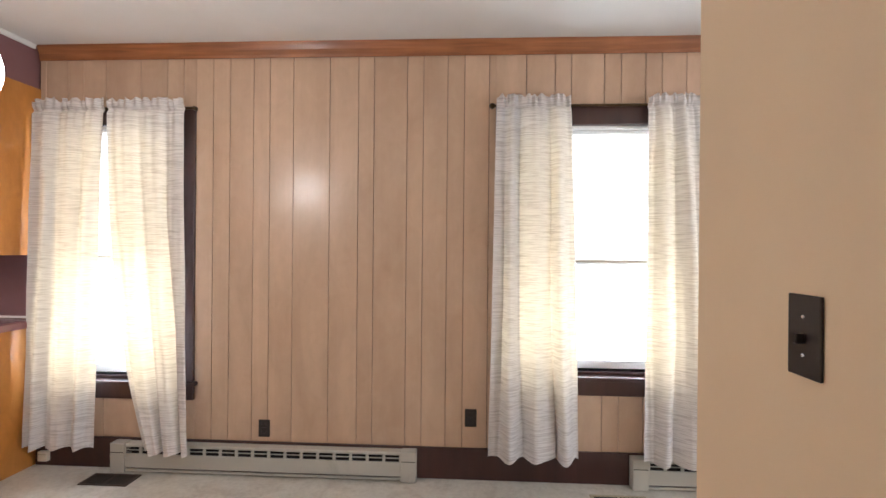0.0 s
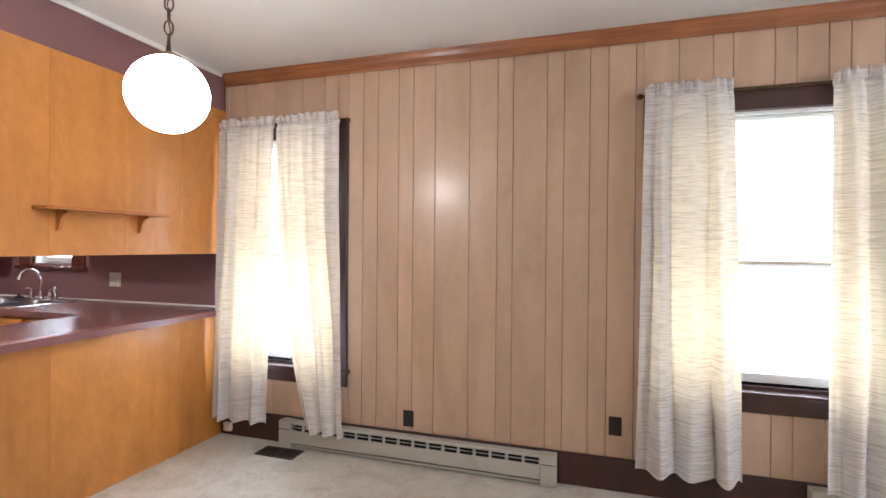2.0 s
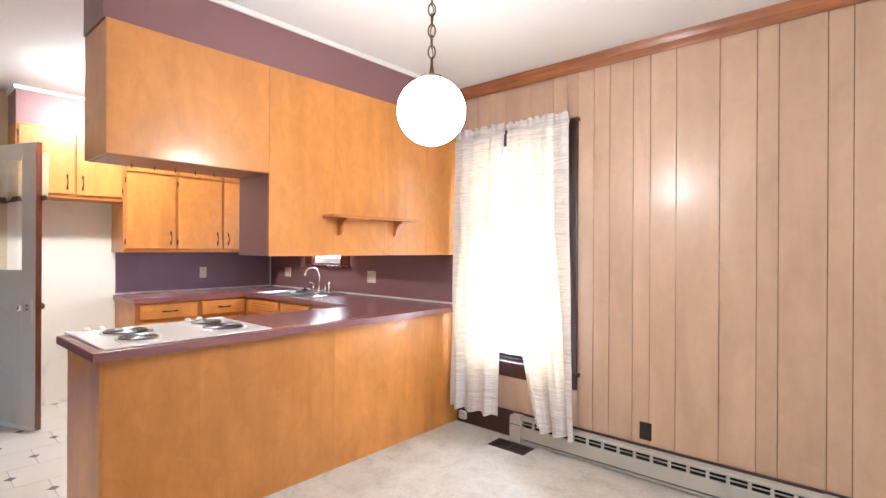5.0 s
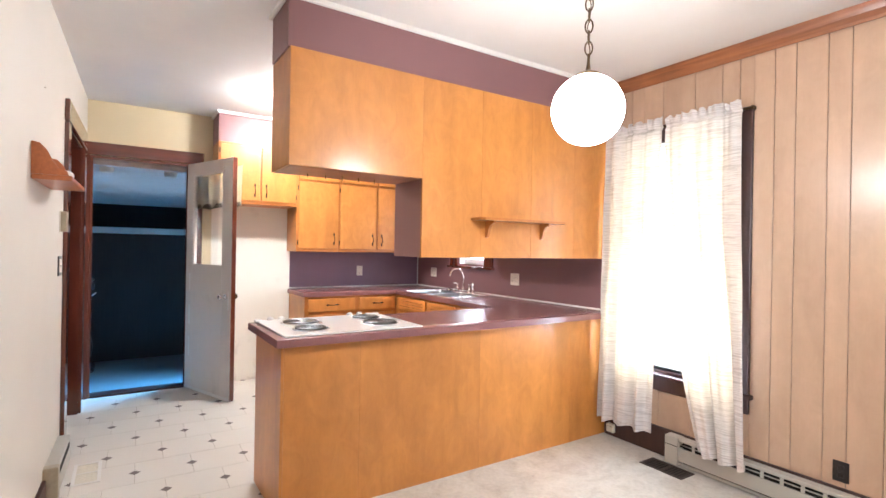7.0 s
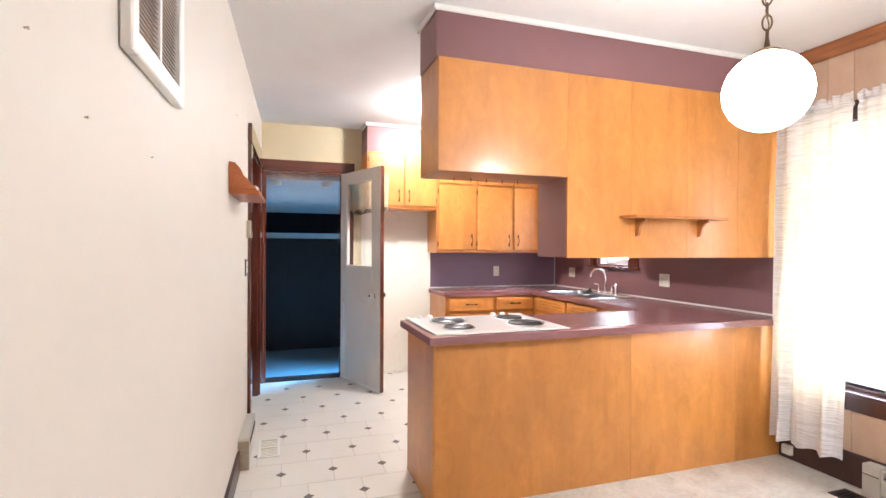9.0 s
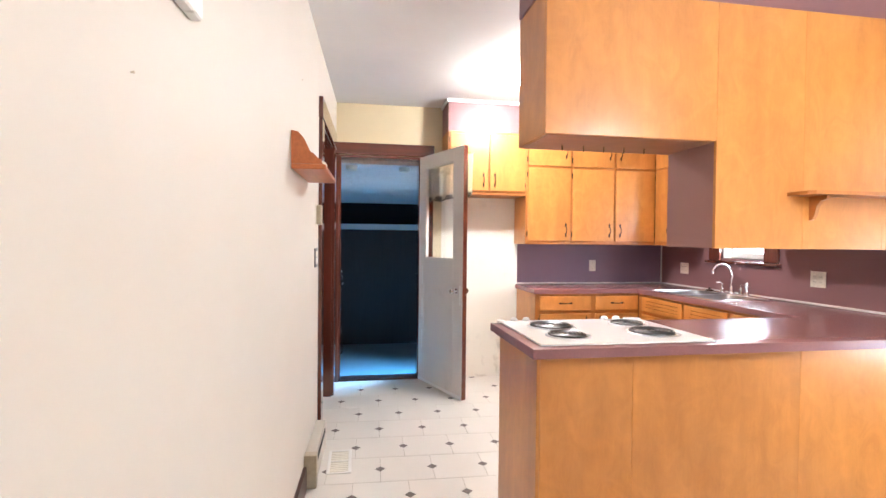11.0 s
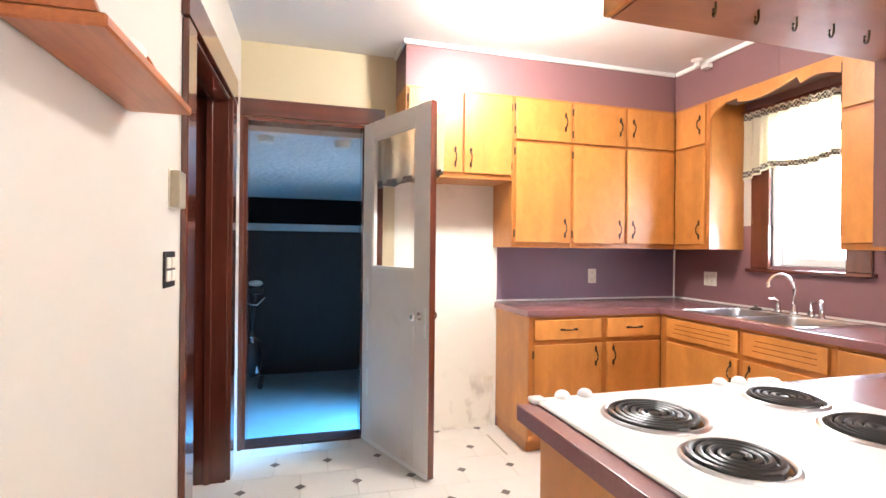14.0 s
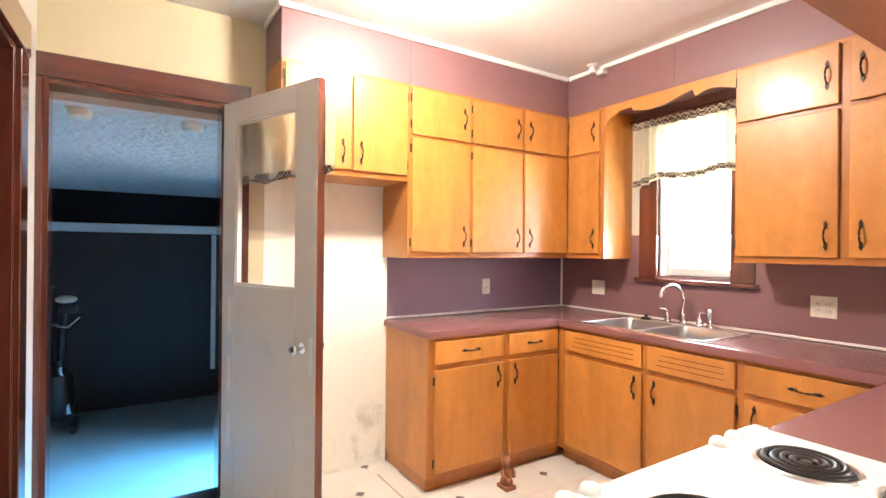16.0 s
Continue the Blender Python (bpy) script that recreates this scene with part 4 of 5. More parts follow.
for y in (0.797, 0.899, 0.996, 1.095, 1.195):
    ob = new("cup_hook", hook)
    ob.matrix_basis = pose(-2.75, y, 1.7665, 0, 0, 60)
    tagged(ob, "small brass cup hook screwed under the hanging cabinet", "hook", "cup hooks")

t = thing("wall_shelf", "small amber wooden shelf on two curved brackets", "shelf", (-2.48, 2.1, 1.44))
SH = [(-2.536, 1.745), (-2.536, 2.458), (-2.436, 2.458), (-2.415, 2.44), (-2.415, 1.765), (-2.436, 1.745)]
part("board", prism(bmesh.new(), SH, Matrix.Translation((0, 0, 1.545)), Matrix.Translation((0, 0, 1.560))), M_CABFRAME, t)
for y in (1.865, 2.330):
    brk = [(0, 0), (0.085, 0), (0.083, -0.014), (0.055, -0.022), (0.036, -0.045), (0.028, -0.080), (0.016, -0.100), (0, -0.104)]
    m = Matrix.Translation((-2.536, y, 1.545)) @ Matrix.Rotation(radians(90), 4, "X")
    part("bracket", prism(bmesh.new(), brk, m @ Matrix.Translation((0, 0, -0.009)), m @ Matrix.Translation((0, 0, 0.009))), M_CABFRAME, t)

# ---- cooktop ----
KX0, KX1, KY0, KY1, KZ = -3.155, -2.545, 0.634, 1.425, 0.9133
t = thing("cooktop", "white enamel electric cooktop with four black coil burners", "cooktop", ((KX0 + KX1) / 2, (KY0 + KY1) / 2, KZ))
# black strips stand in for the shadow gap under the cooktop edge
bm = bmesh.new()
for p, q, r, u in ((KX0 + 0.055, KX0 + 0.065, KY0 + 0.006, KY1 - 0.010), (KX1 - 0.020, KX1 - 0.010, KY0 + 0.006, KY1 - 0.010), (KX0 + 0.066, KX1 - 0.021, KY0 + 0.006, KY0 + 0.016), (KX0 + 0.066, KX1 - 0.021, KY1 - 0.020, KY1 - 0.010)):
    box(bm, p, q, r, u, KZ, KZ + 0.0025)
part("gasket", bm, M_BLACK, t, "black strips standing in for the shadow gap")
zt = KZ + 0.0085
BURNERS = ((-2.957, 0.842, 0.104), (-2.717, 0.824, 0.088), (-2.745, 1.250, 0.106), (-2.982, 1.262, 0.086))
bm = bmesh.new()
rim = [bm.verts.new((x, y, zt)) for x, y in ((KX0, KY0), (KX1, KY0), (KX1, KY1), (KX0, KY1))]
loops = [rim] + [[bm.verts.new((x + r * 1.06 * math.cos(2 * math.pi * k / 40), y + r * 1.06 * math.sin(2 * math.pi * k / 40), zt)) for k in range(40)] for x, y, r in BURNERS]
outline = [bm.edges.new((lp[k], lp[(k + 1) % len(lp)])) for lp in loops for k in range(len(lp))]
bmesh.ops.triangle_fill(bm, use_beauty=True, use_dissolve=False, edges=outline, normal=(0, 0, 1))
skirt = bmesh.ops.extrude_edge_only(bm, edges=outline)["geom"]
bmesh.ops.translate(bm, verts=[g for g in skirt if isinstance(g, bmesh.types.BMVert)], vec=(0, 0, -0.006))
bmesh.ops.bevel(bm, geom=[bm.edges.get((rim[k], rim[(k + 1) % 4])) for k in range(4)], offset=0.0025, segments=3, affect="EDGES")
part("top", bm, M_ENAMEL, t, smooth=True)


def burner(cx, cy, r):
    ring = [(r * 0.985, -0.0045), (r * 0.995, 0.0028), (r * 1.03, 0.0062), (r * 1.07, 0.0066), (r * 1.11, 0.0042), (r * 1.14, 0.0005)]
    b = part("burner", turned(bmesh.new(), (cx, cy, zt), ring, 48, False), M_SINK, t, "shiny chrome trim ring", smooth=True)
    part("drip_pan", turned(bmesh.new(), (cx, cy, zt), [(r * 0.16, -0.024), (r * 0.60, -0.024), (r * 0.86, -0.014), (r * 0.985, -0.0042)], 48, False), M_PAN_SHADED, b, "drip pan, its shaded depth put into dark steel", smooth=True)
    turns = 5 if r > 0.095 else 4
    pitch = 0.80 * r / turns
    n, bm = turns * 32, bmesh.new()
    tube(bm, [(cx + (r * 0.18 + pitch * turns * k / n) * math.cos(2 * math.pi * turns * k / n), cy + (r * 0.18 + pitch * turns * k / n) * math.sin(2 * math.pi * turns * k / n), zt + 0.0068) for k in range(n + 1)], pitch * 0.41, 8)
    part("coil", bm, M_COIL, b, "black spiral element", smooth=True)
    part("hub", turned(bmesh.new(), (cx, cy, zt), [(r * 0.13, -0.003), (r * 0.15, 0.006), (r * 0.12, 0.0095), (r * 0.02, 0.010)], 20), M_COIL, b, "dark round medallion", smooth=True)
    bm = bmesh.new()
    for k in range(3):
        a = 2 * math.pi * k / 3 + 0.4
        tube(bm, [(cx + 0.02 * math.cos(a), cy + 0.02 * math.sin(a), zt - 0.002), (cx + r * 0.99 * math.cos(a), cy + r * 0.99 * math.sin(a), zt - 0.002)], 0.0028, 6)
    part("support", bm, M_STEEL, b)


for x, y, r in BURNERS:
    burner(x, y, r)
for y in (0.712, 0.778, 1.218, 1.286):
    k = part("knob", turned(bmesh.new(), (KX0 + 0.012, y, zt - 0.0085), [(0.020, 0), (0.021, 0.006), (0.020, 0.014), (0.0165, 0.021), (0.010, 0.026), (0.001, 0.0275)], 24), M_ENAMEL, t, "white plastic knob", smooth=True)
for y0, y1 in ((0.622, 0.660), (1.335, 1.425)):
    part("end_cap", box(bmesh.new(), KX0 - 0.008, KX0 + 0.030, y0, y1, KZ, zt + 0.006, 0.007, 3), M_ENAMEL, t, "raised white plastic cap", smooth=True)

# ---- sink ----
t = thing("kitchen_sink", "double-bowl stainless steel sink set in the worktop", "sink", ((SX0 + SX1) / 2, (SY0 + SY1) / 2, CT1))
MIDX = (SX0 + SX1) / 2
bowls = [(SX0 + 0.030, MIDX - 0.014), (MIDX + 0.014, SX1 - 0.030)]
by0, by1 = SY0 + 0.030, SY1 - 0.080
zr = CT1 + 0.001


def rounded(x0, x1, y0, y1, r, n=6):
    """Corner-rounded rectangle as a list of (x, y)."""
    pts = []
    for k, (px, py) in enumerate(((x1 - r, y0 + r), (x1 - r, y1 - r), (x0 + r, y1 - r), (x0 + r, y0 + r))):
        pts += [(px + r * math.cos(radians(-90 + 90 * k + 90 * i / n)), py + r * math.sin(radians(-90 + 90 * k + 90 * i / n))) for i in range(n + 1)]
    return pts


bm = bmesh.new()
loops = [[bm.verts.new((x, y, zr + 0.004)) for x, y in rounded(SX0, SX1, SY0, SY1, 0.03)]]
loops += [[bm.verts.new((x, y, zr + 0.004)) for x, y in rounded(p, q, by0, by1, 0.055)] for p, q in bowls]
outline = [bm.edges.new((lp[k], lp[(k + 1) % len(lp)])) for lp in loops for k in range(len(lp))]
bmesh.ops.triangle_fill(bm, use_beauty=True, use_dissolve=False, edges=outline, normal=(0, 0, 1))
skirt = bmesh.ops.extrude_edge_only(bm, edges=outline)["geom"]
bmesh.ops.translate(bm, verts=[g for g in skirt if isinstance(g, bmesh.types.BMVert)], vec=(0, 0, -0.004))
part("rim", bm, M_SINK, t, "bright steel rim", smooth=True)
part("rolled_edge", tube(bmesh.new(), [(x, y, zr + 0.003) for x, y in rounded(SX0 + 0.004, SX1 - 0.004, SY0 + 0.004, SY1 - 0.004, 0.028)], 0.0045, 8, True), M_CHROME, t, smooth=True)
for p, q in bowls:
    bm = bmesh.new()
    rings = []
    for inset, z, rad in ((-0.004, zr + 0.005, 0.059), (0.0, zr + 0.0045, 0.055), (0.005, zr - 0.004, 0.052), (0.012, 0.84, 0.05), (0.020, 0.775, 0.05), (0.032, 0.757, 0.045), (0.055, 0.752, 0.035)):
        rings.append([bm.verts.new((x, y, z)) for x, y in rounded(p + inset, q - inset, by0 + inset, by1 - inset, rad)])
    for u, v in zip(rings, rings[1:]):
        for k in range(len(u)):
            bm.faces.new((u[k], u[(k + 1) % len(u)], v[(k + 1) % len(u)], v[k]))
    bm.faces.new(rings[-1])
    bw = part("bowl", bm, M_SINK_SHADED, t, "steel bowl, its shade put into a darker steel colour", smooth=True)
    part("drain", turned(bmesh.new(), ((p + q) / 2, (by0 + by1) / 2, 0.7525), [(0.04, 0), (0.04, 0.003), (0.03, 0.003)], 20), M_CHROME, bw, smooth=True)
FX, FY, FZ = -4.300, SY1 - 0.030, zr + 0.005
f = thing("kitchen_faucet", "chrome gooseneck faucet with lever handles and side spray", "faucet", (FX, FY, FZ))
part("deck_plate", box(bmesh.new(), FX - 0.125, FX + 0.125, FY - 0.022, FY + 0.022, FZ, FZ + 0.008, 0.004, 2), M_CHROME, f, smooth=True)
sp = [(FX, FY, FZ + 0.005), (FX, FY, FZ + 0.06), (FX, FY, FZ + 0.16)]
sp += [(FX - 0.040 * (1 - math.cos(a)), FY - 0.058 * (1 - math.cos(a)), FZ + 0.16 + 0.085 * math.sin(a)) for a in [math.pi * 0.88 * k / 12 for k in range(1, 13)]]
part("spout", tube(bmesh.new(), sp, 0.0105, 12), M_CHROME, f, smooth=True)
part("aerator", cyl(bmesh.new(), (sp[-1][0], sp[-1][1], sp[-1][2] - 0.025), sp[-1], 0.015), M_CHROME, f, smooth=True)
part("base_ring", turned(bmesh.new(), (FX, FY, FZ + 0.006), [(0.022, 0), (0.022, 0.02), (0.014, 0.04), (0.012, 0.06)], 20), M_CHROME, f, smooth=True)
for s in (-1, 1):
    x = FX + s * 0.105
    h = part("valve", turned(bmesh.new(), (x, FY, FZ + 0.006), [(0.02, 0), (0.02, 0.015), (0.013, 0.03), (0.015, 0.045), (0.009, 0.055)], 18), M_CHROME, f, smooth=True)
    part("lever", tube(bmesh.new(), [(x, FY, FZ + 0.050), (x, FY, FZ + 0.078), (x + s * 0.014, FY - 0.008, FZ + 0.090), (x + s * 0.042, FY - 0.020, FZ + 0.088)], 0.0065, 8), M_CHROME, h, smooth=True)
x = FX + 0.165
part("side_spray", turned(bmesh.new(), (x, FY, FZ), [(0.020, 0), (0.020, 0.010), (0.012, 0.025), (0.011, 0.06), (0.016, 0.085), (0.014, 0.105), (0.004, 0.112)], 18), M_CHROME, f, smooth=True)
t = thing("sink_stopper", "black rubber sink stopper lying on the sink rim", "sink stopper", (-4.56, SY1 - 0.02, FZ))
part("disc", turned(bmesh.new(), (-4.56, SY1 - 0.03, FZ), [(0.034, 0), (0.036, 0.005), (0.030, 0.014), (0.010, 0.020)], 18), M_BLACK, t, smooth=True)
part("grip", ball(bmesh.new(), (-4.56, SY1 - 0.03, FZ + 0.026), 0.011, u=10, v=8), M_BLACK, t, smooth=True)


# ---- kitchen window dressing ----
def frill(name, p0, p1, ztop, zbot, mat, band, label, category, amp=0.017, waves=12, out=(0, -1), seed=2, parent=None):
    """A short gathered valance with a checked band along its lower edge."""
    t = thing(name, label, category, ((p0[0] + p1[0]) / 2, (p0[1] + p1[1]) / 2, ztop)) if parent is None else parent

    def strip(za, zb, off):
        bm, n, k = bmesh.new(), 140, 14
        rows = []
        for j in range(k + 1):
            z = za + (zb - za) * j / k
            s = (ztop - z) / (ztop - zbot)
            row = []
            for i in range(n + 1):
                u = i / n
                w = (amp * (0.35 + 0.8 * s) + 0.012 * math.exp(-((s - 0.16) / 0.05) ** 2)) * math.sin(2 * math.pi * (u * waves + 0.3 * noise.noise((u * 5, seed, 0)))) + off
                drop = (0.016 * noise.noise((u * 6, seed + 5.0, 0)) - 0.050 * max(0.0, 1 - u / 0.22) ** 0.5 + 0.012 * math.sin(u * 9)) * s + 0.010 * math.sin(u * waves * 9.0) * max(0.0, 1 - s / 0.12)
                row.append(bm.verts.new((p0[0] + (p1[0] - p0[0]) * u + out[0] * w, p0[1] + (p1[1] - p0[1]) * u + out[1] * w, z + drop)))
            rows.append(row)
        for j in range(k):
            for i in range(n):
                bm.faces.new((rows[j][i], rows[j][i + 1], rows[j + 1][i + 1], rows[j + 1][i]))
        return bm
    part("cloth", strip(ztop, zbot, 0.0), mat, t, smooth=True)
    for zb in band:
        part("checked_band", strip(zb + 0.018, zb - 0.018, 0.0025), M_GINGHAM, t, "brown checked band", smooth=True)
    return t


frill("kitchen_curtain", (-4.70, NY - 0.055), (-3.93, NY - 0.055), 2.245, 1.835, M_VALANCE, (2.215, 1.865), "short cream kitchen valance with brown checked bands", "curtain")
single("roller_shade", box(bmesh.new(), -4.535, -4.065, NY + 0.030, NY + 0.033, 1.478, 2.175), M_SHADE, "half-lowered white roller shade", "window shade")
part_rod = thing("curtain_rod", "dark rod carrying the kitchen valance", "curtain rod", (-4.31, NY - 0.055, 2.25))
part("pole", cyl(bmesh.new(), (-4.72, NY - 0.055, 2.255), (-3.91, NY - 0.055, 2.255), 0.010), M_MAHOG, part_rod, smooth=True)
for x in (-4.70, -3.93):
    part("bracket", box(bmesh.new(), x - 0.008, x + 0.008, NY - 0.06, NY - 0.021, 2.245, 2.265, 0.002), M_MAHOG, part_rod)

# ---- ceiling lamp of the kitchen ----
t = thing("ceiling_lamp", "lit round ceiling lamp with a glowing glass dome", "ceiling lamp", (-4.30, 1.20, CEIL))
part("base", turned(bmesh.new(), (-4.30, 1.20, CEIL - 0.03), [(0.05, 0), (0.055, 0.012), (0.05, 0.032)], 28), M_BRASS, t, smooth=True)
part("dome", turned(bmesh.new(), (-4.30, 1.20, CEIL - 0.125), [(0.01, 0), (0.055, 0.008), (0.088, 0.03), (0.095, 0.055), (0.08, 0.08), (0.048, 0.098)], 28), M_BULB, t, "glowing opal dome", smooth=True)
t = thing("cable_clamp", "small white plastic cable clamp under the ceiling", "cable clamp", (-4.77, 2.70, CEIL))
part("foot", turned(bmesh.new(), (-4.79, 2.675, CEIL - 0.018), [(0.030, 0), (0.036, 0.008), (0.036, 0.024)], 18), M_WHITE, t, smooth=True)
part("neck", cyl(bmesh.new(), (-4.79, 2.675, CEIL - 0.055), (-4.79, 2.675, CEIL - 0.015), 0.018), M_WHITE, t, smooth=True)
part("clip", box(bmesh.new(), -4.775, -4.715, 2.690, 2.735, CEIL - 0.075, CEIL - 0.045, 0.005, 2), M_WHITE, t)

# ---- back doorway and its open door ----
t = thing("door_frame", "mahogany casing round the open back doorway", "door frame", (BX, 0.15, 0))
t["kind"] = "structure"
for nm, p, q, r, s in (("casing_side", -0.312, -0.278, 0, 2.138), ("casing_side", 0.495, 0.615, 0, 2.138), ("casing_head", -0.312, 0.620, 2.139, 2.250)):
    part(nm, box(bmesh.new(), BX, BX + 0.022, p, q, r, s, 0.004), M_MAHOG_Y if nm == "casing_head" else M_MAHOG, t)
for nm, p, q, r, s in (("jamb", -0.286, -0.258, 0, 2.135), ("jamb", 0.473, 0.495, 0, 2.135), ("jamb_head", -0.258, 0.473, 2.113, 2.135)):
    part(nm, box(bmesh.new(), BX - 0.15, BX + 0.004, p, q, r, s, 0.002), M_MAHOG, t)
part("threshold", box(bmesh.new(), BX - 0.15, BX + 0.004, -0.258, 0.473, -0.004, 0.014, 0.004), M_DARKTRIM, t)

DW, DT, DZ0, DZ1 = 0.775, 0.040, 0.014, 2.128
d = thing("door", "half-glazed grey painted door standing open into the kitchen", "door", (BX + 0.022, 0.478, 0.0), turn=21.0)
g0, g1, h0, h1 = 0.125, 0.625, 1.175, 2.015
bm = bmesh.new()
box(bm, 0.006, g0, 0, DT, DZ0, DZ1, 0.002)
box(bm, g1, DW, 0, DT, DZ0, DZ1, 0.002)
box(bm, g0, g1, 0, DT, h1, DZ1, 0.002)
box(bm, g0, g1, 0, DT, DZ0, h0, 0.002)
part("leaf", bm, M_DOORPAINT, d)
pane = part("pane", box(bmesh.new(), g0 - 0.004, g1 + 0.004, 0.018, 0.022, h0 - 0.004, h1 + 0.004), M_GLASS, d, "clear glass")
pane.visible_shadow = False
bm = bmesh.new()
for p, q, r, s in ((g0, g0 + 0.012, h0 + 0.012, h1 - 0.012), (g1 - 0.012, g1, h0 + 0.012, h1 - 0.012), (g0, g1, h0, h0 + 0.012), (g0, g1, h1 - 0.012, h1)):
    box(bm, p, q, 0.004, 0.017, r, s, 0.002)
part("glazing_bead", bm, M_DOORPAINT, d)
part("edge", box(bmesh.new(), DW, DW + 0.003, 0.001, DT + 0.001, DZ0, DZ1, 0.001), M_MAHOG, d, "bare mahogany edge")
for r, s in ((0.93, 1.10), (0.62, 0.80), (0.32, 0.50)):
    part("bare_strip", box(bmesh.new(), 0.065, 0.088, -0.0012, 0.0005, r, s), M_WHITE, d, "pale strip where paint is missing")
part("bottom_sweep", box(bmesh.new(), 0.01, DW - 0.004, -0.004, -0.0005, 0.012, 0.040, 0.001), M_WHITE, d)
for s in (-1, 1):
    y = -0.001 if s < 0 else DT + 0.001
    mat = M_CHROME if s < 0 else M_BRASS
    part("rose", cyl(bmesh.new(), (0.690, y, 0.915), (0.690, y + s * 0.008, 0.915), 0.024), mat, d, smooth=True)
    bm = cyl(bmesh.new(), (0.690, y, 0.915), (0.690, y + s * 0.035, 0.915), 0.010)
    ball(bm, (0.690, y + s * 0.052, 0.915), 0.026, 1, 0.75, 1, 16, 10)
    part("knob", bm, mat, d, "chrome knob" if s < 0 else "dark bronze knob", smooth=True)
part("keyhole_plate", box(bmesh.new(), 0.728, 0.750, -0.003, 0, 0.80, 0.965, 0.002), M_WHITE, d, "paint-covered lock plate")
n, k = 70, 10
for lo, hi, mat, nm, off in ((1.70, 2.06, M_VALANCE, "door_valance", 0.0), (1.70, 1.745, M_GINGHAM, "checked_band", -0.0025)):
    bmc = bmesh.new()
    rows = []
    for j in range(k + 1):
        z = hi + (lo - hi) * j / k
        rows.append([bmc.verts.new((0.09 + 0.745 * i / n, DT + 0.018 + off + 0.010 * math.sin(i * 0.42 + 0.8 * math.sin(i * 0.13)) * (0.4 + j / k), z + 0.010 * math.sin(i * 0.21) * j / k)) for i in range(n + 1)])
    for j in range(k):
        for i in range(n):
            bmc.faces.new((rows[j][i], rows[j][i + 1], rows[j + 1][i + 1], rows[j + 1][i]))
    part(nm, bmc, mat, d, "cream gathered cloth" if nm == "door_valance" else "brown checked hem", smooth=True)
for z in (0.25, 1.05, 1.85):
    part("hinge", cyl(bmesh.new(), (0.0, 0.0, z - 0.045), (0.0, 0.0, z + 0.045), 0.007, n=10), M_BRASS, d, smooth=True)

# ---- sunken back room ----
FLB = -0.36
single("floor_back_room", box(bmesh.new(), -9.0, BX - 0.14, -1.6, 1.9, FLB - 0.1, FLB), M_BACKFLOOR, "pale floor of the sunken back room", kind="structure")
single("wall_back_step", box(bmesh.new(), BX - 0.16, BX - 0.141, -1.6, 1.9, FLB, -0.004), M_DARKTRIM, "low dark riser below the doorway", kind="structure")
bm = bmesh.new()
va = [bm.verts.new(v) for v in ((BX - 0.14, -1.6, 2.075), (BX - 0.14, 1.9, 2.075), (-9.0, 1.9, 1.93), (-9.0, -1.6, 1.93))]
vb = [bm.verts.new((v.co.x, v.co.y, v.co.z + 0.1)) for v in va]
bm.faces.new(va)
bm.faces.new(vb[::-1])
for k in range(4):
    bm.faces.new((va[k], va[(k + 1) % 4], vb[(k + 1) % 4], vb[k]))
single("ceiling_back_room", bm, M_BACKCEIL, "low stippled ceiling of the back room", kind="structure")
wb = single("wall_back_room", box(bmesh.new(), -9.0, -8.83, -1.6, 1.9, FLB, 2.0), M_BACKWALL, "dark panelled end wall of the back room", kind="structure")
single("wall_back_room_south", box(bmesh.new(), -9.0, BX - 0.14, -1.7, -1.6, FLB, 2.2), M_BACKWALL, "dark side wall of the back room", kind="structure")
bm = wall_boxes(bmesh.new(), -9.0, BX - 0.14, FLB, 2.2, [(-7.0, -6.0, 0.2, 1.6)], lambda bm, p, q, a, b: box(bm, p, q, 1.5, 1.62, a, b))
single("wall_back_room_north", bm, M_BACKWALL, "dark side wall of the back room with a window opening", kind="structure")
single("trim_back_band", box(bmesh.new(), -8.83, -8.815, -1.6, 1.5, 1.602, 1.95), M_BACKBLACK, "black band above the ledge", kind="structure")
single("trim_back_ledge", box(bmesh.new(), -8.83, -8.76, -1.6, 1.5, 1.51, 1.60, 0.006), M_WHITE, "pale ledge along the dark wall", kind="structure")
single("trim_back_post", box(bmesh.new(), -8.83, -8.79, 0.88, 0.96, -0.05, 1.50, 0.004), M_WHITE, "pale upright trim on the dark wall", kind="structure")


def detector(x, y, z):
    t = thing("smoke_detector", "round white smoke detector on the back room ceiling", "smoke detector", (x, y, z), "smoke detectors")
    part("base", turned(bmesh.new(), (x, y, z - 0.014), [(0.058, 0), (0.060, 0.006), (0.060, 0.016)], 26), M_SWITCH, t, smooth=True)
    part("cover", turned(bmesh.new(), (x, y, z - 0.050), [(0.02, 0), (0.044, 0.004), (0.054, 0.014), (0.056, 0.036)], 26), M_SWITCH, t, smooth=True)


detector(-5.68, -0.165, 2.070)
detector(-5.68, 0.36, 2.070)
t = thing("exercise_bike", "dark exercise bike with a pale padded seat in the back room", "exercise bike", (-8.3, -0.44, FLB))
part("frame", tube(bmesh.new(), [(-8.52, -0.50, FLB + 0.10), (-8.30, -0.46, FLB + 0.42), (-8.28, -0.44, FLB + 1.14)], 0.032, 10), M_BIKE, t, smooth=True)
part("front_post", tube(bmesh.new(), [(-8.42, -0.54, FLB + 0.30), (-8.40, -0.55, FLB + 1.0), (-8.36, -0.53, FLB + 1.34)], 0.026, 10), M_BIKE, t, smooth=True)
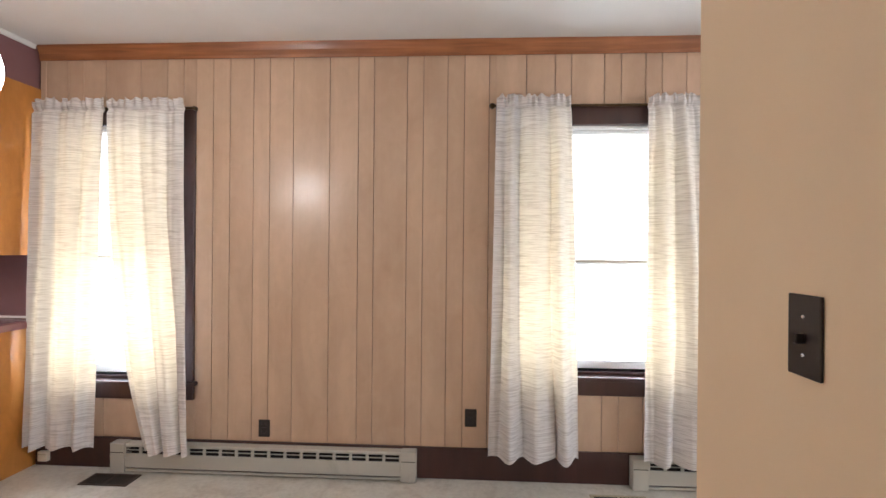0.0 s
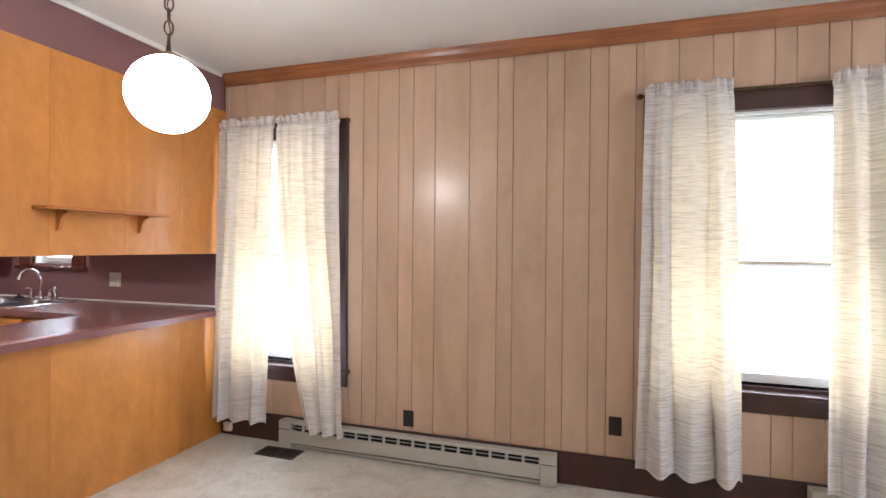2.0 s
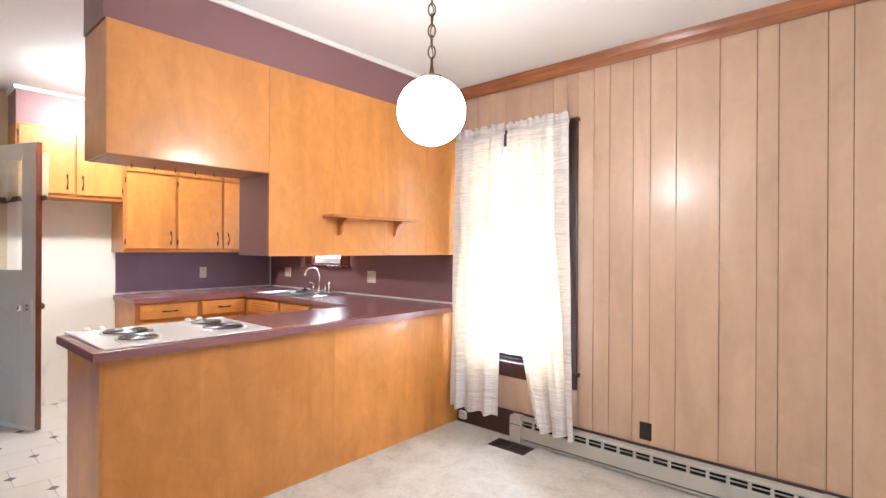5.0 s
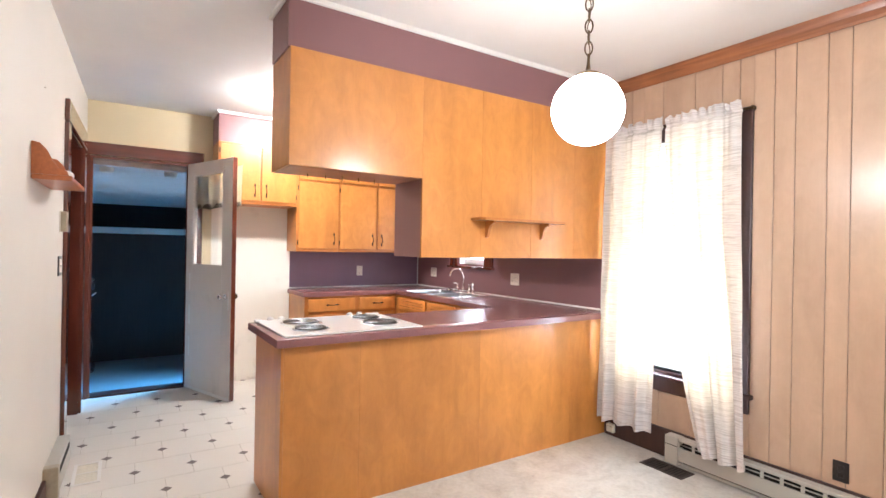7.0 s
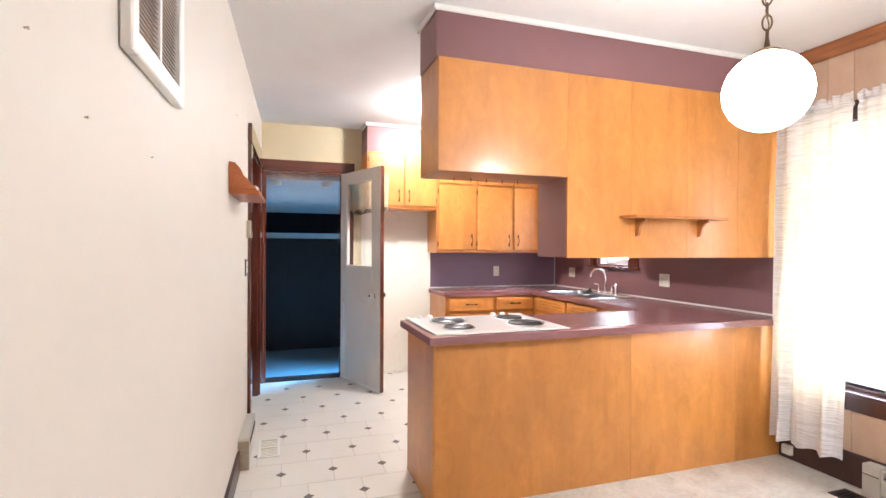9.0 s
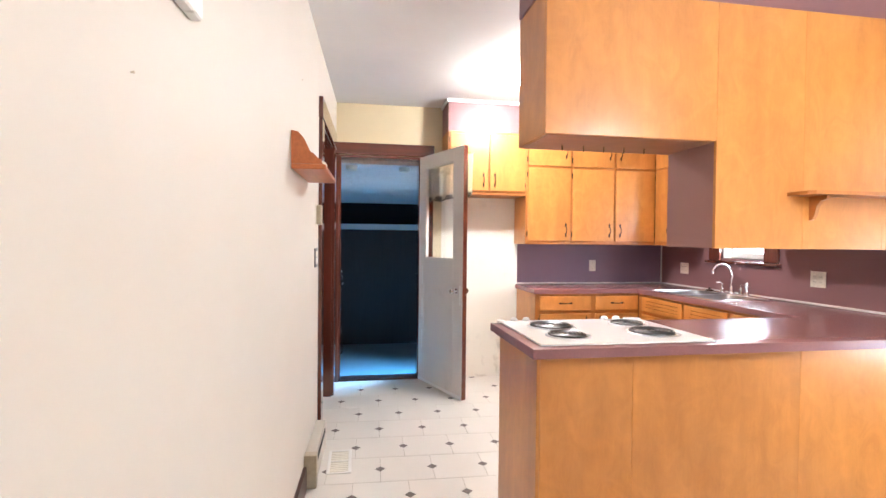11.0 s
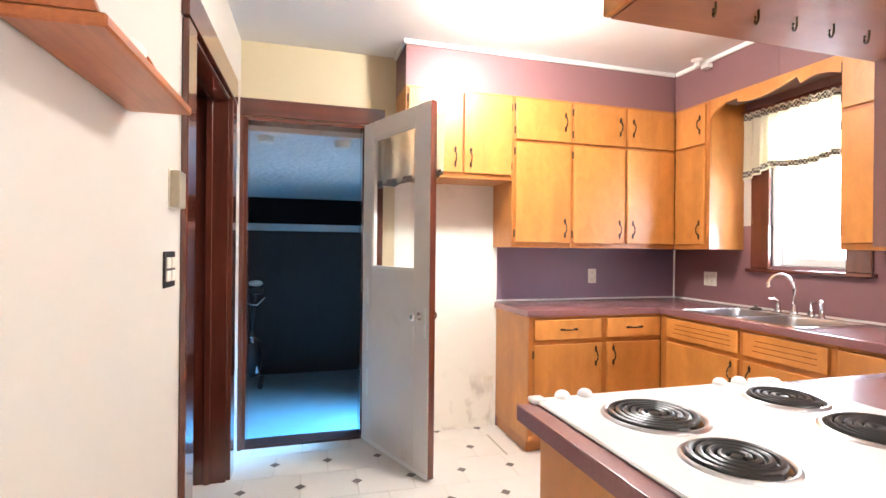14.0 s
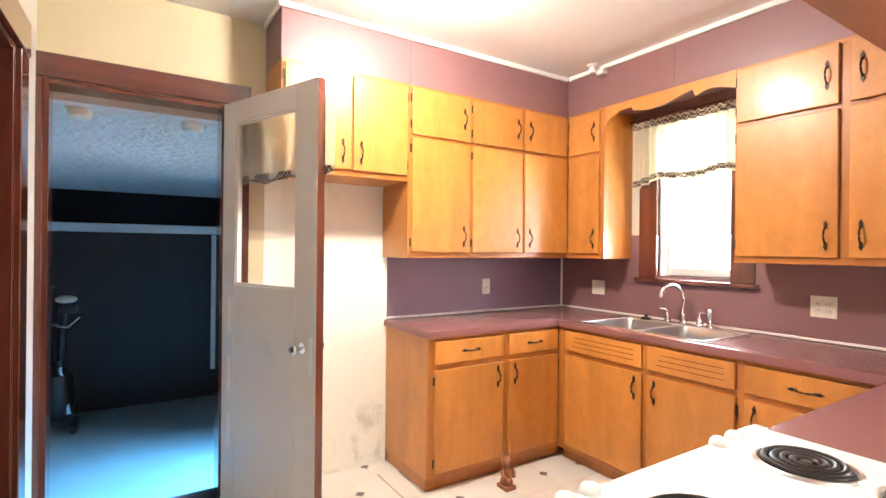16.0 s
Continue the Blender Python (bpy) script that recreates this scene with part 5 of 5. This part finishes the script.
part("post", tube(bmesh.new(), [(-8.28, -0.465, FLB + 0.62), (-8.28, -0.43, FLB + 0.38), (-8.28, -0.395, FLB + 0.16)], 0.032, 12), M_STEEL, t, "pale metal tube", smooth=True)
part("collar", cyl(bmesh.new(), (-8.28, -0.468, FLB + 0.60), (-8.28, -0.474, FLB + 0.66), 0.042), M_BIKE, t, smooth=True)
part("seat", ball(bmesh.new(), (-8.28, -0.42, FLB + 1.225), 0.085, 1.3, 1.0, 0.42), M_SWITCH, t, "pale padded seat", smooth=True)
part("seat_base", box(bmesh.new(), -8.36, -8.20, -0.47, -0.33, FLB + 1.10, FLB + 1.17, 0.02, 2), M_BIKE, t, smooth=True)
part("shroud", turned(bmesh.new(), (-8.36, -0.50, FLB + 0.10), [(0.02, 0), (0.13, 0.02), (0.16, 0.2), (0.13, 0.42), (0.05, 0.5)], 20), M_BIKE, t, "black flywheel housing", smooth=True)
part("handlebar", tube(bmesh.new(), [(-8.30, -0.58, FLB + 1.02), (-8.24, -0.46, FLB + 0.98), (-8.22, -0.40, FLB + 0.97), (-8.28, -0.32, FLB + 1.05)], 0.016, 8), M_STEEL, t, smooth=True)
for y in (-0.58, -0.35):
    part("foot", tube(bmesh.new(), [(-8.50, y, FLB + 0.035), (-8.14, y, FLB + 0.035)], 0.035, 8), M_BIKE, t, smooth=True)

# ---- south wall ----
sd = thing("door_frame", "glossy mahogany casing round a dark side doorway", "door frame", SAT, turn=STURN)
sd["kind"] = "structure"
u0, u1 = SDOOR[0], SDOOR[1]
for p, q in ((u0 + 0.022, u0 + 0.036), (u1 - 0.036, u1 - 0.022)):
    part("door_stop", box(bmesh.new(), p, q, -0.110, -0.075, 0, 2.10, 0.003), M_MAHOG, sd)
part("door_stop", box(bmesh.new(), u0 + 0.036, u1 - 0.036, -0.110, -0.075, 2.088, 2.101, 0.003), M_MAHOG, sd)
for p, q in ((u0, u0 + 0.022), (u1 - 0.022, u1)):
    part("jamb", box(bmesh.new(), p, q, -0.16, 0.003, 0, 2.122, 0.002), M_MAHOG, sd)
part("jamb_head", box(bmesh.new(), u0 + 0.022, u1 - 0.022, -0.16, 0.003, 2.102, 2.122, 0.002), M_MAHOG, sd)
for p, q in ((u0 - 0.125, u0), (u1, u1 + 0.125)):
    part("casing_side", box(bmesh.new(), p, q, 0.0, 0.024, 0, 2.125, 0.004), M_MAHOG, sd)
part("casing_head", box(bmesh.new(), u0 - 0.14, u1 + 0.14, 0.0, 0.028, 2.126, 2.265, 0.004), M_MAHOG_X, sd)

t = thing("display_shelf", "red-brown pine display shelf with curved ends on the cream wall", "shelf", SAT, turn=STURN)
part("board", box(bmesh.new(), 1.955, 2.505, 0.001, 0.150, 1.645, 1.668, 0.004), M_SHELF, t)
scurve = [(0, 0), (0.135, 0), (0.128, 0.020), (0.098, 0.030), (0.078, 0.060), (0.055, 0.110), (0.030, 0.138), (0.004, 0.143), (0, 0.143)]
up = Matrix(((0, 0, 1, 0), (1, 0, 0, 0), (0, 1, 0, 0), (0, 0, 0, 1)))
for u in (1.958, 2.487):
    part("end_bracket", prism(bmesh.new(), scurve, Matrix.Translation((u, 0.001, 1.669)) @ up, Matrix.Translation((u + 0.016, 0.001, 1.669)) @ up), M_SHELF, t)
part("back_rail", box(bmesh.new(), 1.976, 2.486, 0.001, 0.014, 1.669, 1.700, 0.002), M_SHELF, t)
t = thing("ornament", "small white ornament on the pine shelf", "ornament", SAT, turn=STURN)
part("body", ball(bmesh.new(), (2.27, 0.105, 1.693), 0.036, 1.3, 0.8, 0.68), M_SWITCH, t, smooth=True)

t = thing("door_chime", "beige metal door chime box beside the side door", "door chime", SAT, turn=STURN)
part("cover", box(bmesh.new(), 1.500, 1.585, 0.004, 0.034, 1.430, 1.552, 0.005, 2), M_BOX, t)
part("back", box(bmesh.new(), 1.495, 1.590, 0.0, 0.005, 1.425, 1.557, 0.002), M_SWITCH, t)
t = thing("double_switch", "black double switch plate with white rockers", "switch", SAT, turn=STURN)
part("plate", box(bmesh.new(), 1.52, 1.640, 0.0, 0.007, 1.165, 1.283, 0.003, 2), M_PLATE, t)
for u in (1.555, 1.605):
    for z in (1.203, 1.246):
        part("rocker", box(bmesh.new(), u - 0.020, u + 0.020, 0.006, 0.011, z - 0.018, z + 0.018, 0.002), M_SWITCH, t, "white rocker")
t = thing("south_heater", "beige enamel baseboard heater on the cream wall", "baseboard heater", SAT, turn=STURN)
part("cover", box(bmesh.new(), 1.50, 2.045, 0.001, 0.062, 0.012, 0.180, 0.008, 2), M_HEATER, t)
part("grille", box(bmesh.new(), 1.56, 1.99, 0.061, 0.066, 0.120, 0.150, 0.002), M_SLOT, t, "dark grille slot")
part("end_cap", box(bmesh.new(), 1.995, 2.052, 0.001, 0.068, 0.004, 0.184, 0.006, 2), M_BOX, t, "taupe end cap")

t = thing("wall_vent", "white framed return air vent high on the cream wall", "wall vent", SAT, turn=STURN)
p0, p1, q0, q1 = 3.695, 4.165, 1.765, 2.30
for nm, a0, a1, b0, b1 in (("frame_side", p0, p0 + 0.045, q0, q1), ("frame_side", p1 - 0.045, p1, q0, q1), ("frame_rail", p0 + 0.045, p1 - 0.045, q0, q0 + 0.05), ("frame_rail", p0 + 0.045, p1 - 0.045, q1 - 0.05, q1)):
    part(nm, box(bmesh.new(), a0, a1, 0.001, 0.026, b0, b1, 0.004), M_WHITE, t)
part("divider", box(bmesh.new(), (p0 + p1) / 2 - 0.008, (p0 + p1) / 2 + 0.008, 0.004, 0.022, q0 + 0.05, q1 - 0.05, 0.002), M_WHITE, t)
part("backing", box(bmesh.new(), p0 + 0.04, p1 - 0.04, 0.001, 0.004, q0 + 0.045, q1 - 0.045), M_VENT, t, "taupe recess")
data = mesh_of("slat", box(bmesh.new(), -(p1 - p0) / 2 + 0.05, (p1 - p0) / 2 - 0.05, -0.006, 0.006, -0.001, 0.001), M_VENT)
for k in range(36):
    shared("slat", data, t, pose((p0 + p1) / 2, 0.012, q0 + 0.06 + k * (q1 - q0 - 0.12) / 35, -38))

for u, z in ((4.517, 1.652), (4.324, 1.584), (3.934, 1.585), (2.19, 2.13)):
    t = thing("nail", "small dull metal nail in the cream wall", "nail", SAT, "wall nails", STURN)
    part("head", cyl(bmesh.new(), (u, 0.004, z), (u, 0.006, z), 0.0024, n=10), M_BOX, t)
    part("shank", cyl(bmesh.new(), (u, 0.0, z), (u, 0.004, z), 0.0015, n=8), M_BOX, t)

# thin strip added as the brown line of a missing tile edge
t = thing("tile_gap_strip", "thin tan strip standing in for a missing strip of tile", "wood strip", (-5.07, 1.34, 0.0012))
part("strip", box(bmesh.new(), -5.25, -4.90, 1.334, 1.344, 0.0012, 0.004, 0.001), M_BOX, t)

# ---- figurine ----
bm = bmesh.new()
fx, fy = -4.715, 1.90
box(bm, fx - 0.045, fx + 0.045, fy - 0.038, fy + 0.038, 0.0, 0.024, 0.008, 2)
ball(bm, (fx, fy, 0.042), 0.042, 0.95, 0.85, 0.75, 16, 10)
ball(bm, (fx, fy, 0.092), 0.034, 0.95, 0.9, 1.35, 16, 10)
ball(bm, (fx + 0.004, fy - 0.004, 0.158), 0.029, 1, 1, 1.0, 14, 10)
ball(bm, (fx + 0.026, fy - 0.018, 0.152), 0.014, 1, 1, 0.8, 10, 8)
for dy in (-0.018, 0.018):
    cyl(bm, (fx, fy + dy, 0.172), (fx - 0.002, fy + dy * 1.25, 0.205), 0.012, 0.003, 8)
for dy in (-0.036, 0.036):
    tube(bm, [(fx, fy + dy, 0.115), (fx + 0.018, fy + dy * 1.15, 0.085), (fx + 0.032, fy + dy * 0.7, 0.07)], 0.011, 8)
single("figurine", bm, M_TERRA, "small carved orange-brown figurine standing on the kitchen floor", "figurine", smooth=True)

# ---- planks of the panelling ----
GROOVES = [-2.545, -2.506, -2.358, -2.26, -2.114, -1.889, -1.716, -1.612, -1.423, -1.317, -1.169, -1.067, -0.92, -0.695, -0.519, -0.423, -0.222, -0.124,
           0.021, 0.122, 0.269, 0.488, 0.656, 0.751, 0.943, 1.041, 1.182, 1.276, 1.416]
while GROOVES[-1] < 3.4:
    GROOVES.append(min(3.49, GROOVES[-8] + 1.19))
for p, q in zip(GROOVES, GROOVES[1:]):
    def add(bm_, a, b, z0, z1):
        ob = part("plank", box(bmesh.new(), a + (0.0014 if a == p else 0), b - (0.0014 if b == q else 0), NY, NY + 0.013, z0, z1, 0.0018), M_PANEL, wall_n)
    wall_boxes(None, p, q, 0.186, 2.534, [(WIN1[0] - 0.099, WIN1[1] + 0.099, WIN1[2] - 0.045, WIN1[3] + 0.108), (WIN2[0] - 0.111, WIN2[1] + 0.111, WIN2[2] - 0.045, WIN2[3] + 0.108)], add)

# ---- kitchen floor tiles ----
RX, RY, TX, TY = -5.12, -0.063, 0.313, 0.305
tile = mesh_of("tile", box(bmesh.new(), -TX / 2 + 0.0011, TX / 2 - 0.0011, -TY / 2 + 0.0011, TY / 2 - 0.0011, -0.0045, 0.0, 0.0006), M_TILE)
bm = bmesh.new()
prism(bm, [(0.030, 0), (0, 0.030), (-0.030, 0), (0, -0.030)], Matrix.Translation((0, 0, -0.002)), Matrix.Translation((0, 0, 0.0010)))
inset = mesh_of("diamond_inset", bm, M_DIAMOND)
for i in range(-1, 9):
    for j in range(-3, 13):
        x, y = RX + i * TX, RY + j * TY + (TY / 2 if i % 2 else 0)
        if x < -2.66 - TX / 2 + 0.02 and x > -5.57 and not (x > -5.41 and y > 1.45 and x < -5.1):
            if y < 2.75 and y + TY / 2 > -0.45 - 0.033 * (x + 5.41):
                turn = pose(RX, RY, 0, 0, 0, -1.7)
                shared("tile", tile, floor_k, turn @ pose(x - RX, y + TY / 2 - RY, 0))
                if y > -0.32 - 0.033 * (x + 5.41):
                    shared("diamond_inset", inset, floor_k, turn @ pose(x - RX, y - RY, 0))
single("trim_floor_edge", box(bmesh.new(), -2.80, -2.66, -0.42, 0.618, -0.003, 0.003, 0.001), M_VINYL, "edge of the mottled vinyl at the tile floor", kind="structure")
